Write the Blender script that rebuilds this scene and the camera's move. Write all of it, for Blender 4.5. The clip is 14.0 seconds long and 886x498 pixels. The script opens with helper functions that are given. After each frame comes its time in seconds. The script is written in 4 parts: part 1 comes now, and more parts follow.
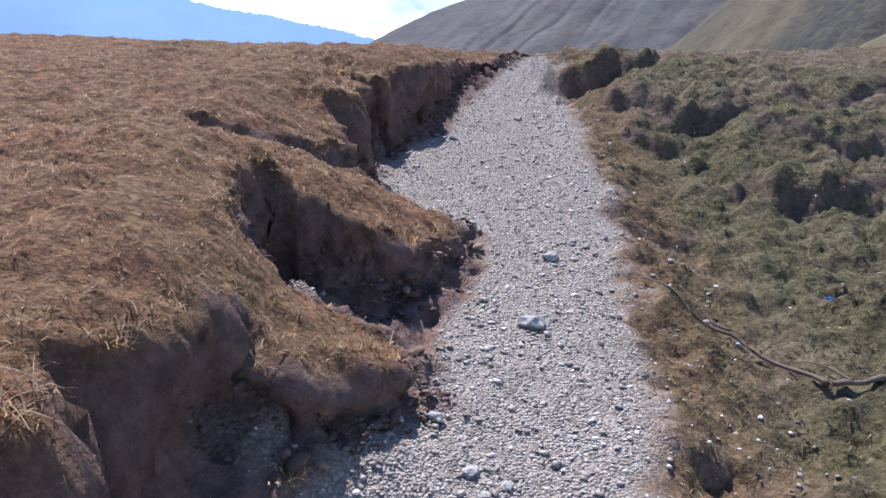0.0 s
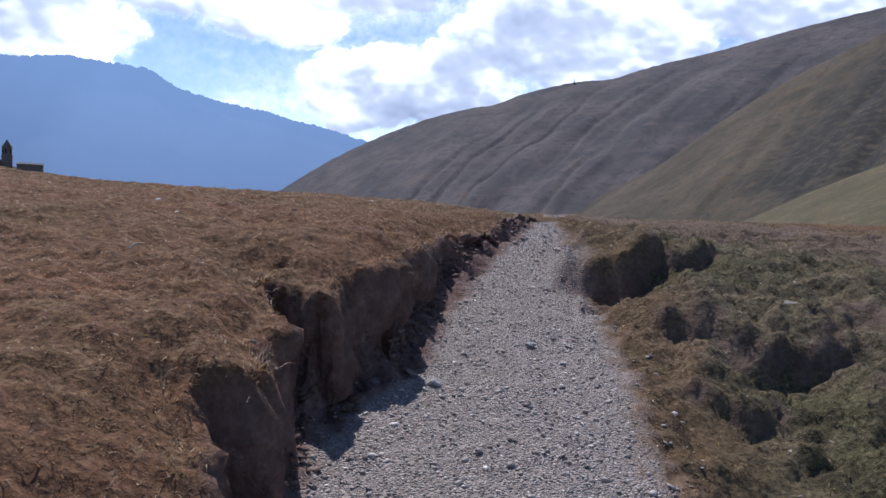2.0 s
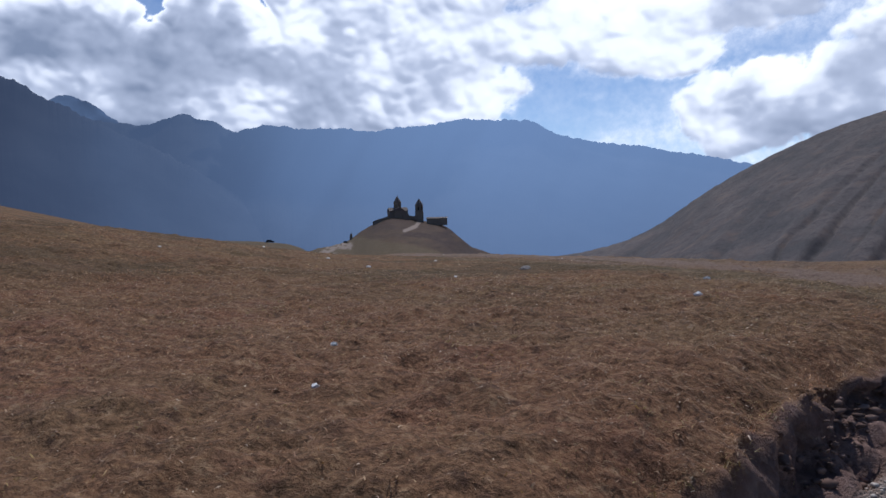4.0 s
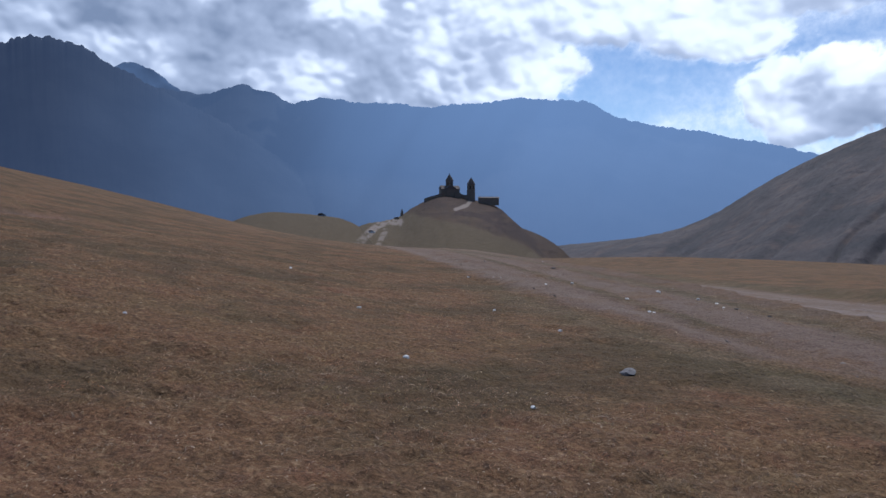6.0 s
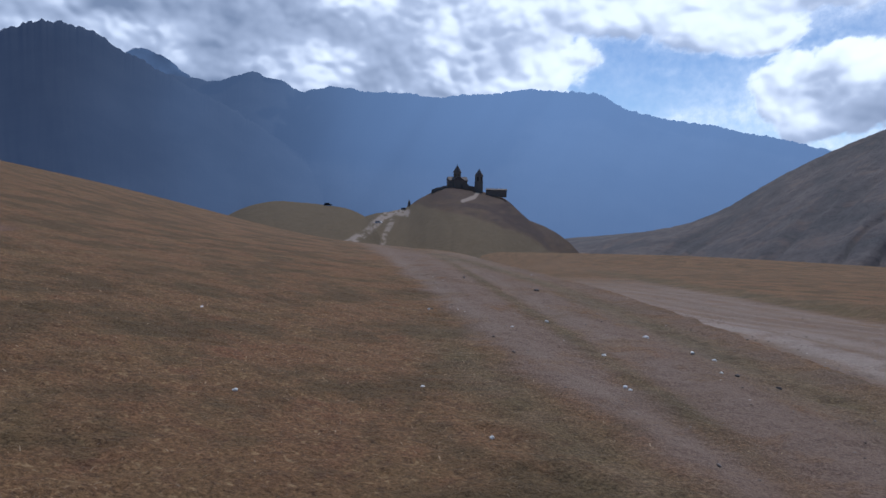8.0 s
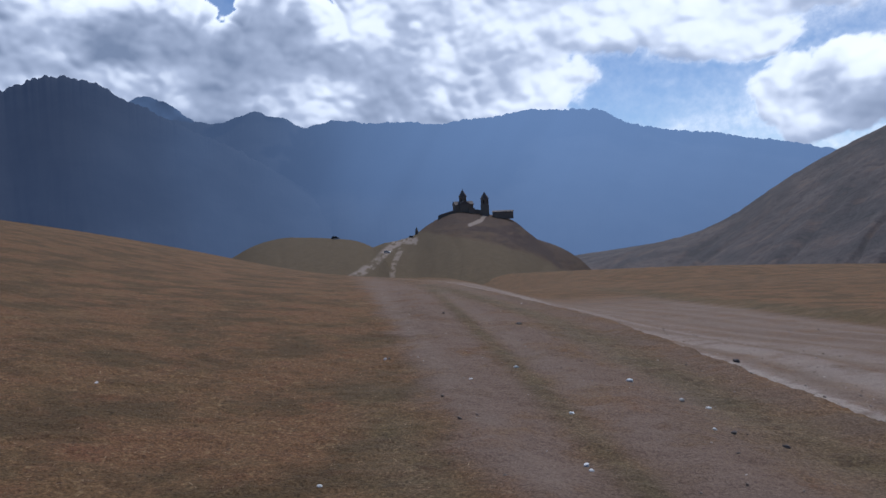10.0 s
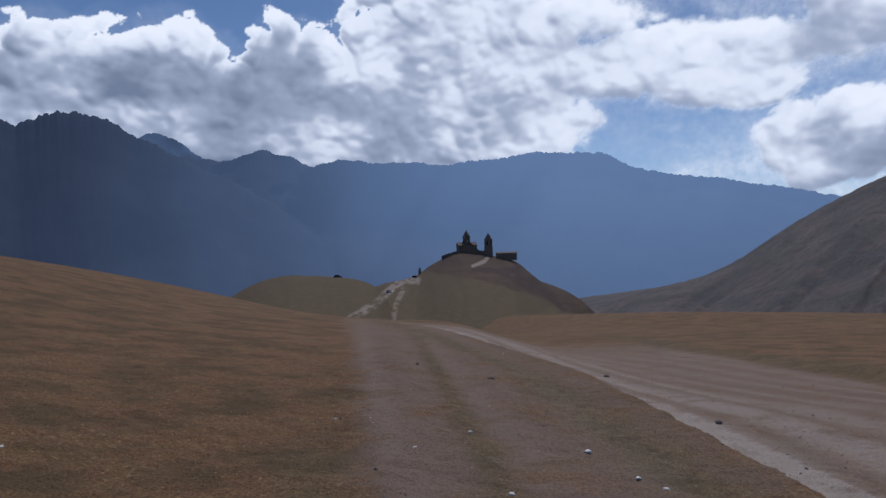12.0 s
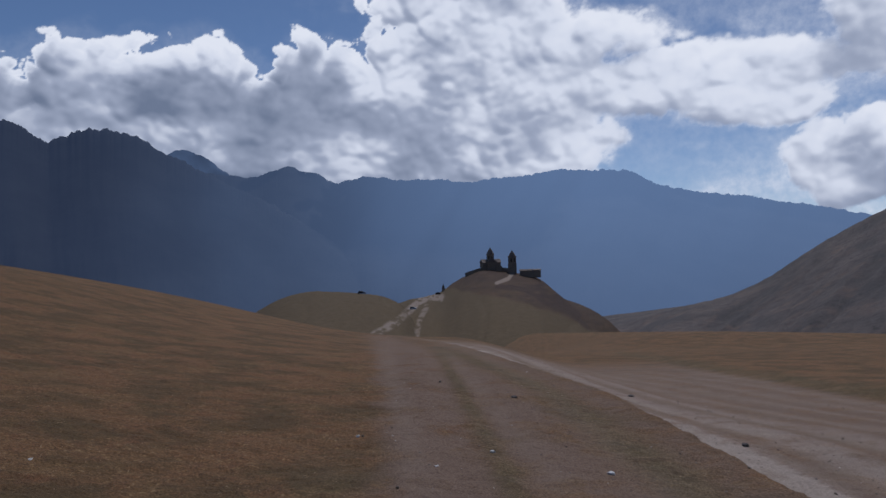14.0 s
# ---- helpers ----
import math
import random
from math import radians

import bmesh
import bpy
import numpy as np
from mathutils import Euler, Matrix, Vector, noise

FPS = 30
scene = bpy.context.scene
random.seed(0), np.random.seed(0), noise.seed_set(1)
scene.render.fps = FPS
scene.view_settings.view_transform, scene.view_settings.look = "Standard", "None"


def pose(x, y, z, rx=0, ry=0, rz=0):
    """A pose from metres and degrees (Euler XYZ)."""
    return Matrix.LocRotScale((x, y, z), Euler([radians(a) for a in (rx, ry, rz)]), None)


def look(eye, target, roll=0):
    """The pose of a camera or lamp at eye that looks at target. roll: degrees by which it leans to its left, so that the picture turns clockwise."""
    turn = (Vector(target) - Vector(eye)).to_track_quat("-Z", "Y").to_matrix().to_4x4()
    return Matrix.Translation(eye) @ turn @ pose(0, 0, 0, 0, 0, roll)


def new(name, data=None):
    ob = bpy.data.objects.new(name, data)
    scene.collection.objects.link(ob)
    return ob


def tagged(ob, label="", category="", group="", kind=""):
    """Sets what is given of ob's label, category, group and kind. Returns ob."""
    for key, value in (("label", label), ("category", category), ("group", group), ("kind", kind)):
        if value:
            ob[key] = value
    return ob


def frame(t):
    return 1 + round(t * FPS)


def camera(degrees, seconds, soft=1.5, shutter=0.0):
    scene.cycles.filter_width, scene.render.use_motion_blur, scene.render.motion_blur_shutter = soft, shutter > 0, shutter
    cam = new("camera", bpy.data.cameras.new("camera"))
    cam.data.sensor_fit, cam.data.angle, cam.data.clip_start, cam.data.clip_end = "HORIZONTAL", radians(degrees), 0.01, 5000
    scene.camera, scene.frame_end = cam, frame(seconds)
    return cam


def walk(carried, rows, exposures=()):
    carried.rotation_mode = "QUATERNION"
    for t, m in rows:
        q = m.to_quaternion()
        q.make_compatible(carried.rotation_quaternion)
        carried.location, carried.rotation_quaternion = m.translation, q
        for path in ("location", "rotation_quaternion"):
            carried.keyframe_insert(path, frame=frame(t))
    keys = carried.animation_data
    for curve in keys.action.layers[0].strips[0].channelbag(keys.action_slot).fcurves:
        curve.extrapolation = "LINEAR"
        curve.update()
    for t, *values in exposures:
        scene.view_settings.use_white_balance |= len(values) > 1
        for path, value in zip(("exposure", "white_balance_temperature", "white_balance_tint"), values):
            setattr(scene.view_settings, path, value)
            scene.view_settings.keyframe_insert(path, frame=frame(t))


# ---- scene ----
cam = camera(61.47, 14.0)
PATH = [
    (0.0, 0.000, 0.000, 1.500, 77.31, 1.03, -0.23),
    (0.5, 0.001, 0.534, 1.611, 80.00, -3.77, -5.76),
    (1.0, 0.002, 1.006, 1.709, 80.91, -3.90, -3.95),
    (1.5, 0.074, 1.559, 1.918, 83.11, -0.40, -0.47),
    (2.0, 0.009, 2.038, 2.037, 85.22, -3.05, -1.19),
    (2.5, 0.052, 2.511, 2.115, 86.80, -3.32, 7.67),
    (3.0, 0.138, 3.027, 2.218, 85.82, -0.22, 17.61),
    (3.5, 0.208, 3.545, 2.337, 86.81, -1.39, 19.60),
    (4.0, 0.242, 4.207, 2.406, 87.60, 1.81, 27.35),
    (6.5, -1.071, 6.676, 3.306, 85.67, -0.08, 31.73),
    (7.0, -1.020, 7.268, 3.464, 86.73, 3.39, 34.71),
    (7.5, -1.205, 7.814, 3.556, 84.92, -1.81, 31.96),
    (10.0, -1.340, 10.076, 3.663, 87.18, 2.62, 32.54),
    (10.5, -1.317, 10.416, 3.739, 88.06, -2.45, 28.99),
    (11.0, -1.261, 10.645, 3.779, 89.77, -0.88, 32.26),
    (11.5, -1.148, 10.837, 3.795, 91.40, -0.17, 32.87),
    (12.0, -1.105, 10.940, 3.795, 90.28, 1.63, 32.88),
    (12.5, -1.089, 10.919, 3.811, 91.02, 1.17, 35.67),
    (13.0, -1.085, 10.918, 3.817, 91.89, 2.26, 36.66),
    (13.5, -1.096, 10.919, 3.807, 91.99, 1.34, 36.09),
    (14.0, -1.082, 10.917, 3.815, 91.62, 1.26, 34.70),
]
EXPOSURES = [(0.0, 1.15, 5500, 13), (1.0, 0.9, 5500, 14), (2.0, 0.27, 5550, 15), (3.0, -0.13, 5750, 15), (3.5, -0.2, 5720, 14), (4.0, -0.18, 5700, 13), (6.5, -0.16, 5400, 11), (7.7, -0.22, 5400, 11), (10.0, -0.3, 5550, 12), (12.0, -0.58, 5680, 13), (14.0, -0.74, 5800, 14)]
walk(cam, [(r[0], pose(*r[1:])) for r in PATH], EXPOSURES)


# ---- daylight ----
SUN_AZ, SUN_EL = 20.0, 57.0
world = bpy.data.worlds.new("sky")
scene.world = world
world.use_nodes = True
wn = world.node_tree.nodes
sky = wn.new("ShaderNodeTexSky")
sky.sky_type = "NISHITA"
sky.sun_disc = False
sky.sun_elevation, sky.sun_rotation = radians(SUN_EL), radians(-SUN_AZ)
sky.altitude, sky.air_density, sky.dust_density, sky.ozone_density = 2100, 0.95, 0.12, 2.2
wn["Background"].inputs["Strength"].default_value = 0.095
world.node_tree.links.new(sky.outputs["Color"], wn["Background"].inputs["Color"])
sun_data = bpy.data.lights.new("sun", "SUN")
sun_data.energy, sun_data.angle, sun_data.color = 3.6, radians(0.6), (1.0, 0.93, 0.84)
sun = new("sun", sun_data)
a, e = radians(SUN_AZ), radians(SUN_EL)
sun.matrix_world = look((-math.sin(a) * math.cos(e) * 60, math.cos(a) * math.cos(e) * 60, math.sin(e) * 60), (0, 0, 0))


# ---- materials ----
class Nodes:
    """A material's node tree, built in short lines."""

    def __init__(self, name):
        self.mat = bpy.data.materials.new(name)
        self.mat.use_nodes = True
        self.tree = self.mat.node_tree
        self.bsdf = self.tree.nodes["Principled BSDF"]
        self.bsdf.inputs["Specular IOR Level"].default_value = 0.2
        self.where = self.add("ShaderNodeTexCoord").outputs["Object"]

    def add(self, kind):
        return self.tree.nodes.new(kind)

    def link(self, a, b):
        self.tree.links.new(a, b)

    def noise(self, scale, detail=4, rough=0.55, coord=None):
        n = self.add("ShaderNodeTexNoise")
        n.inputs["Scale"].default_value, n.inputs["Detail"].default_value, n.inputs["Roughness"].default_value = scale, detail, rough
        self.link(coord or self.where, n.inputs["Vector"])
        return n.outputs["Fac"]

    def cells(self, scale):
        n = self.add("ShaderNodeTexVoronoi")
        n.inputs["Scale"].default_value = scale
        self.link(self.where, n.inputs["Vector"])
        return n

    def attr(self, name):
        n = self.add("ShaderNodeAttribute")
        n.attribute_name = name
        return n.outputs["Fac"]

    def ramp(self, fac, stops):
        n = self.add("ShaderNodeValToRGB")
        els = n.color_ramp.elements
        while len(els) < len(stops):
            els.new(0.5)
        for el, (p, c) in zip(els, stops):
            el.position, el.color = p, (*c, 1) if len(c) == 3 else c
        self.link(fac, n.inputs["Fac"])
        return n.outputs["Color"]

    def step(self, fac, a, b):
        n = self.add("ShaderNodeMapRange")
        n.inputs["From Min"].default_value, n.inputs["From Max"].default_value = a, b
        self.link(fac, n.inputs["Value"])
        return n.outputs["Result"]

    def math(self, op, a, b):
        n = self.add("ShaderNodeMath")
        n.operation = op
        for k, v in enumerate((a, b)):
            if isinstance(v, (int, float)):
                n.inputs[k].default_value = v
            else:
                self.link(v, n.inputs[k])
        return n.outputs[0]

    def mix(self, fac, a, b, blend="MIX"):
        n = self.add("ShaderNodeMix")
        n.data_type, n.blend_type = "RGBA", blend
        for key, v in ((0, fac), (6, a), (7, b)):
            if isinstance(v, (int, float)):
                n.inputs[key].default_value = v
            elif isinstance(v, tuple):
                n.inputs[key].default_value = (*v, 1)
            else:
                self.link(v, n.inputs[key])
        return n.outputs[2]

    def bump(self, height, strength=0.5, distance=0.02):
        n = self.add("ShaderNodeBump")
        n.inputs["Strength"].default_value, n.inputs["Distance"].default_value = strength, distance
        self.link(height, n.inputs["Height"])
        self.link(n.outputs["Normal"], self.bsdf.inputs["Normal"])

    def done(self, colour, rough=0.9):
        if isinstance(colour, tuple):
            self.bsdf.inputs["Base Color"].default_value = (*colour, 1)
        else:
            self.link(colour, self.bsdf.inputs["Base Color"])
        self.bsdf.inputs["Roughness"].default_value = rough
        return self.mat


def ground_material():
    n = Nodes("ground")
    patch = n.noise(0.9, 5, 0.6)
    fine = n.noise(38, 4, 0.65)
    grain = n.noise(160, 3, 0.7)
    far = n.noise(0.06, 6, 0.65)
    turf = n.ramp(fine, [(0.3, (0.049, 0.024, 0.012)), (0.5, (0.140, 0.070, 0.037)), (0.72, (0.240, 0.137, 0.074))])
    turf = n.mix(n.step(patch, 0.42, 0.68), turf, n.ramp(fine, [(0.3, (0.054, 0.033, 0.015)), (0.7, (0.200, 0.123, 0.065))]))
    turf = n.mix(n.step(n.noise(2.3, 4), 0.54, 0.88), turf, n.ramp(fine, [(0.3, (0.079, 0.028, 0.018)), (0.7, (0.227, 0.096, 0.059))]))
    turf = n.mix(n.math("MULTIPLY", n.step(far, 0.35, 0.7), 0.5), turf, (0.106, 0.059, 0.029))
    holes = n.math("MULTIPLY", n.step(n.noise(4.6, 5, 0.65), 0.56, 0.66), 0.5)
    turf = n.mix(n.math("MULTIPLY", n.step(n.noise(13, 4, 0.6), 0.55, 0.68), 0.7), turf, n.ramp(fine, [(0.3, (0.027, 0.014, 0.009)), (0.7, (0.103, 0.057, 0.036))]))
    turf = n.mix(n.math("MULTIPLY", n.step(n.noise(17, 4, 0.6), 0.56, 0.72), 0.6), turf, (0.309, 0.204, 0.119))
    turf = n.mix(holes, turf, n.ramp(fine, [(0.3, (0.031, 0.017, 0.010)), (0.7, (0.124, 0.067, 0.040))]))
    green = n.ramp(fine, [(0.3, (0.034, 0.029, 0.014)), (0.5, (0.094, 0.08, 0.039)), (0.72, (0.185, 0.155, 0.082))])
    green = n.mix(n.step(n.noise(1.7, 4), 0.42, 0.66), green, n.ramp(fine, [(0.3, (0.062, 0.046, 0.026)), (0.7, (0.25, 0.19, 0.115))]))
    green = n.mix(n.math("MULTIPLY", n.step(n.noise(5.5, 4), 0.52, 0.66), 0.7), green, (0.028, 0.023, 0.014))
    turf = n.mix(1.0, turf, (1.28, 1.27, 1.23), "MULTIPLY")
    swards = n.math("MULTIPLY", n.step(n.noise(0.55, 7, 0.72), 0.46, 0.58), 0.7)
    turf = n.mix(n.math("MULTIPLY", swards, n.attr("olive")), turf, n.ramp(fine, [(0.3, (0.035, 0.026, 0.013)), (0.7, (0.105, 0.072, 0.036))]))
    turf = n.mix(n.attr("olive"), turf, n.mix(1.0, turf, (0.93, 0.955, 0.86), "MULTIPLY"))
    col = n.mix(n.attr("verge"), turf, green)
    track = n.ramp(fine, [(0.25, (0.096, 0.064, 0.049)), (0.5, (0.17, 0.116, 0.084)), (0.75, (0.24, 0.172, 0.128))])
    worn = n.math("MULTIPLY", n.attr("worn"), n.step(n.noise(1.1, 6, 0.7), 0.3, 0.52))
    col = n.mix(worn, col, track)
    chips = n.cells(88)
    stone = n.ramp(chips.outputs["Color"], [(0.1, (0.25, 0.203, 0.17)), (0.5, (0.43, 0.357, 0.3)), (0.9, (0.64, 0.545, 0.465))])
    stone = n.mix(n.step(grain, 0.35, 0.7), n.mix(0.5, stone, (0.2, 0.17, 0.15)), stone)
    pale = n.math("MULTIPLY", n.attr("pale"), n.step(n.noise(0.8, 6, 0.7), 0.28, 0.5))
    col = n.mix(pale, col, n.mix(0.6, stone, (0.3, 0.25, 0.212)))
    col = n.mix(n.attr("gravel"), col, stone)
    earth = n.ramp(n.noise(14, 6, 0.7), [(0.3, (0.11, 0.066, 0.054)), (0.55, (0.2, 0.127, 0.104)), (0.8, (0.32, 0.222, 0.184))])
    col = n.mix(n.attr("soil"), col, earth)
    height = n.math("ADD", n.math("MULTIPLY", fine, 0.8), n.math("MULTIPLY", grain, 0.4))
    height = n.math("ADD", height, n.math("MULTIPLY", n.noise(15, 3, 0.6), n.math("SUBTRACT", 1.6, n.attr("gravel"))))
    height = n.math("ADD", height, n.math("MULTIPLY", n.math("SUBTRACT", 1.0, chips.outputs["Distance"]), n.math("MULTIPLY", n.attr("gravel"), 1.1)))
    n.bump(height, 0.8, 0.027)
    return n.done(col, 0.95)


def hill_material(name, grass, dry, rock, scale, tracked=False, darker_half=False):
    n = Nodes(name)
    big, small, fine = n.noise(scale, 6, 0.6), n.noise(scale * 8, 6, 0.7), n.noise(scale * 45, 5, 0.7)
    col = n.mix(n.step(big, 0.38, 0.62), grass, dry)
    col = n.mix(n.math("MULTIPLY", n.step(small, 0.46, 0.64), 0.75), col, rock)
    col = n.mix(n.math("MULTIPLY", n.step(fine, 0.5, 0.68), 0.55), col, tuple(c * 0.45 for c in rock))
    col = n.mix(n.math("MULTIPLY", n.step(n.noise(scale * 3, 5, 0.65), 0.52, 0.68), 0.5), col, tuple(c * k for c, k in zip(dry, (1.25, 1.05, 0.9))))
    if tracked:
        col = n.mix(n.attr("apron"), col, n.mix(n.step(small, 0.4, 0.65), (0.088, 0.065, 0.035), (0.118, 0.084, 0.047)))
        col = n.mix(n.attr("track"), col, (0.235, 0.19, 0.155))
        col = n.mix(n.attr("rock"), col, n.ramp(small, [(0.3, (0.022, 0.014, 0.013)), (0.7, (0.07, 0.043, 0.034))]))
    if darker_half:
        col = n.mix(n.math("MULTIPLY", n.attr("darker_half"), n.step(small, 0.3, 0.55)), col, n.ramp(fine, [(0.3, (0.016, 0.018, 0.017)), (0.7, (0.046, 0.044, 0.038))]))
    n.bump(n.math("ADD", n.math("ADD", big, small), n.math("MULTIPLY", fine, 0.5)), 1.0, 0.02 / scale)
    return n.done(col, 0.95)


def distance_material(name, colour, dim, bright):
    """Far mountains, with the haze of the distance painted on as emission."""
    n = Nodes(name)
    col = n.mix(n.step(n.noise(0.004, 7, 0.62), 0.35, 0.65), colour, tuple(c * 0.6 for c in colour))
    glow = n.mix(n.attr("haze_glow"), dim, bright)
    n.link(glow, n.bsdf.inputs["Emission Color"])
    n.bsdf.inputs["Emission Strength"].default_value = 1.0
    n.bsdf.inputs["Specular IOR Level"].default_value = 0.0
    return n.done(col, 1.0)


def cloud_material():
    n = Nodes("cloud")
    fray = n.math("SUBTRACT", n.noise(0.016, 6, 0.62), 0.5)
    # shade picks the glow's colour, so light and shadow are painted into the emission
    shade = n.math("ADD", n.attr("shade"), n.math("MULTIPLY", fray, 0.1))
    col = n.ramp(shade, [(0.0, (0.2, 0.24, 0.32)), (0.4, (0.45, 0.49, 0.575)), (0.7, (0.86, 0.88, 0.91)), (1.0, (1.0, 1.0, 0.99))])
    edge = n.math("SUBTRACT", 1.0, n.math("ABSOLUTE", n.math("MULTIPLY", n.math("SUBTRACT", n.attr("cover"), 0.5), 2.0), 0.0))
    cover = n.math("ADD", n.attr("cover"), n.math("MULTIPLY", n.math("MULTIPLY", edge, fray), 1.1))
    glow, clear, both = n.add("ShaderNodeEmission"), n.add("ShaderNodeBsdfTransparent"), n.add("ShaderNodeMixShader")
    n.link(col, glow.inputs["Color"])
    glow.inputs["Strength"].default_value = CLOUD_GLOW
    n.link(n.step(cover, 0.0, 1.0), both.inputs["Fac"])
    n.link(clear.outputs[0], both.inputs[1])
    n.link(glow.outputs[0], both.inputs[2])
    n.link(both.outputs[0], n.tree.nodes["Material Output"].inputs["Surface"])
    return n.mat


def plain_material(name, colour, rough=0.85, grain=40.0, spread=0.35):
    n = Nodes(name)
    f = n.noise(grain, 5, 0.6)
    col = n.ramp(f, [(0.25, tuple(c * (1 - spread) for c in colour)), (0.75, tuple(min(1, c * (1 + spread)) for c in colour))])
    n.bump(f, 0.4, 0.3 / grain)
    return n.done(col, rough)


def island_material(name, dark, light, rough=0.8, thin=0.0, sheen=0.2, green=None, red=None):
    """Each loose piece takes its own shade, and grass its patch's tint; thin blades let light through."""
    n = Nodes(name)
    n.bsdf.inputs["Specular IOR Level"].default_value = sheen
    pick = n.add("ShaderNodeNewGeometry").outputs["Random Per Island"]
    col = n.ramp(pick, [(0.0, dark), (0.8, tuple(a * 0.65 + b * 0.35 for a, b in zip(dark, light))), (1.0, light)])
    if green:
        col = n.mix(n.step(n.noise(4.5, 4, 0.6), 0.5, 0.62), col, n.mix(1.0, col, green, "MULTIPLY"))
        col = n.mix(n.step(n.noise(3.1, 4, 0.6), 0.52, 0.64), col, n.mix(1.0, col, red, "MULTIPLY"))
    if thin:
        leaf, both = n.add("ShaderNodeBsdfTranslucent"), n.add("ShaderNodeMixShader")
        n.link(col, leaf.inputs["Color"])
        both.inputs["Fac"].default_value = thin
        n.link(n.bsdf.outputs[0], both.inputs[1])
        n.link(leaf.outputs[0], both.inputs[2])
        n.link(both.outputs[0], n.tree.nodes["Material Output"].inputs["Surface"])
    return n.done(col, rough)


CLOUD_GLOW = 1.29
GROUND = ground_material()
# tones carry light: the hill greyed for haze, the low spur lightened as sunlit
HILL = hill_material("hill_grass", (0.078, 0.073, 0.074), (0.13, 0.11, 0.104), (0.052, 0.049, 0.054), 0.012)
LOW_SPUR = hill_material("low_spur_grass", (0.1, 0.088, 0.045), (0.155, 0.122, 0.066), (0.074, 0.061, 0.04), 0.03)
SPUR = hill_material("spur_grass", (0.074, 0.062, 0.039), (0.122, 0.095, 0.06), (0.052, 0.043, 0.034), 0.02, False, True)
CHAPEL_HILL = hill_material("chapel_hill_grass", (0.08, 0.056, 0.03), (0.115, 0.073, 0.042), (0.064, 0.043, 0.03), 0.05, True)
# last two colours: the faintest and the strongest painted haze
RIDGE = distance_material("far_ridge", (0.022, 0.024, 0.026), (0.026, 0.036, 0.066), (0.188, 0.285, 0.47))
CLOUD = cloud_material()
ROAD_STONE = island_material("road_stone", (0.1, 0.078, 0.062), (0.46, 0.4, 0.35))
CLOD = island_material("soil_clod", (0.085, 0.052, 0.042), (0.26, 0.175, 0.14), 0.95)
STONE = island_material("gravel_stone", (0.19, 0.15, 0.122), (0.88, 0.77, 0.67), 0.5, 0.0, 0.6)
ROCK = plain_material("grey_rock", (0.38, 0.35, 0.33), 0.85, 30)
WHITE_ROCK = plain_material("white_stone", (0.72, 0.71, 0.68), 0.7, 60, 0.15)
STRAW = island_material("dry_grass", (0.17, 0.094, 0.051), (0.7, 0.48, 0.285), 0.5, 0.6, 0.5, (0.8, 0.92, 0.6), (1.12, 0.82, 0.66))
FAR_STRAW = island_material("olive_dry_grass", (0.12, 0.077, 0.041), (0.46, 0.34, 0.2), 0.55, 0.55, 0.4)
# straw coloured extra pale to put the grass's sun glints into colour
FLECK = island_material("pale_straw", (0.4, 0.29, 0.18), (0.85, 0.68, 0.48), 0.45, 0.45, 0.5)
GREEN_GRASS = island_material("verge_grass", (0.085, 0.071, 0.034), (0.4, 0.335, 0.19), 0.7, 0.5, 0.2, (0.76, 0.82, 0.54), (1.22, 0.94, 0.74))
MASONRY = plain_material("old_masonry", (0.2, 0.165, 0.135), 0.9, 1.2, 0.3)
ROOFING = plain_material("roof_slabs", (0.15, 0.125, 0.11), 0.85, 1.5, 0.3)
BARK = plain_material("weathered_bark", (0.16, 0.115, 0.085), 0.85, 60)
PAPER = plain_material("white_paper", (0.8, 0.8, 0.8), 0.7, 20, 0.05)
BLUE_PLASTIC = plain_material("blue_plastic", (0.03, 0.16, 0.6), 0.4, 20, 0.1)


def car_paint(name, colour):
    return plain_material(name, colour, 0.3, 3, 0.05)


DARK_PAINT, WHITE_PAINT, GLASS_DARK = car_paint("dark_car_paint", (0.03, 0.03, 0.035)), car_paint("white_car_paint", (0.8, 0.8, 0.8)), car_paint("dark_glass", (0.02, 0.025, 0.03))
TYRE = plain_material("tyre_rubber", (0.02, 0.02, 0.02), 0.9, 30)


# ---- terrain ----
def lattice(ix, iy, seed):
    """A repeatable random number from 0 to 1 for every lattice point."""
    n = (ix.astype(np.int64) * 374761393 + iy.astype(np.int64) * 668265263 + seed * 974711) & 0xFFFFFFFF
    n = ((n ^ (n >> 13)) * 1274126177) & 0xFFFFFFFF
    n = ((n ^ (n >> 16)) * 2246822519) & 0xFFFFFFFF
    return ((n ^ (n >> 15)) & 0xFFFFFF) / float(0xFFFFFF)


def vnoise(x, y, seed=0):
    """Smooth value noise from -1 to 1."""
    fx, fy = np.floor(x), np.floor(y)
    u, v = x - fx, y - fy
    u, v = u * u * u * (u * (u * 6 - 15) + 10), v * v * v * (v * (v * 6 - 15) + 10)
    a, b = lattice(fx, fy, seed), lattice(fx + 1, fy, seed)
    c, d = lattice(fx, fy + 1, seed), lattice(fx + 1, fy + 1, seed)
    return 2 * ((a * (1 - u) + b * u) * (1 - v) + (c * (1 - u) + d * u) * v) - 1


def fbm(x, y, octaves=4, seed=0, gain=0.5):
    total, amp, norm = 0, 1.0, 0.0
    for k in range(octaves):
        ca, sa = math.cos(0.7 * k + 0.3), math.sin(0.7 * k + 0.3)
        f = 2.03 ** k
        total = total + amp * vnoise((x * ca - y * sa) * f + 17.3 * k, (x * sa + y * ca) * f - 9.1 * k, seed + k)
        norm += amp
        amp *= gain
    return total / norm


def ramp(a, b, x):
    t = np.clip((x - a) / (b - a), 0, 1)
    return t * t * (3 - 2 * t)


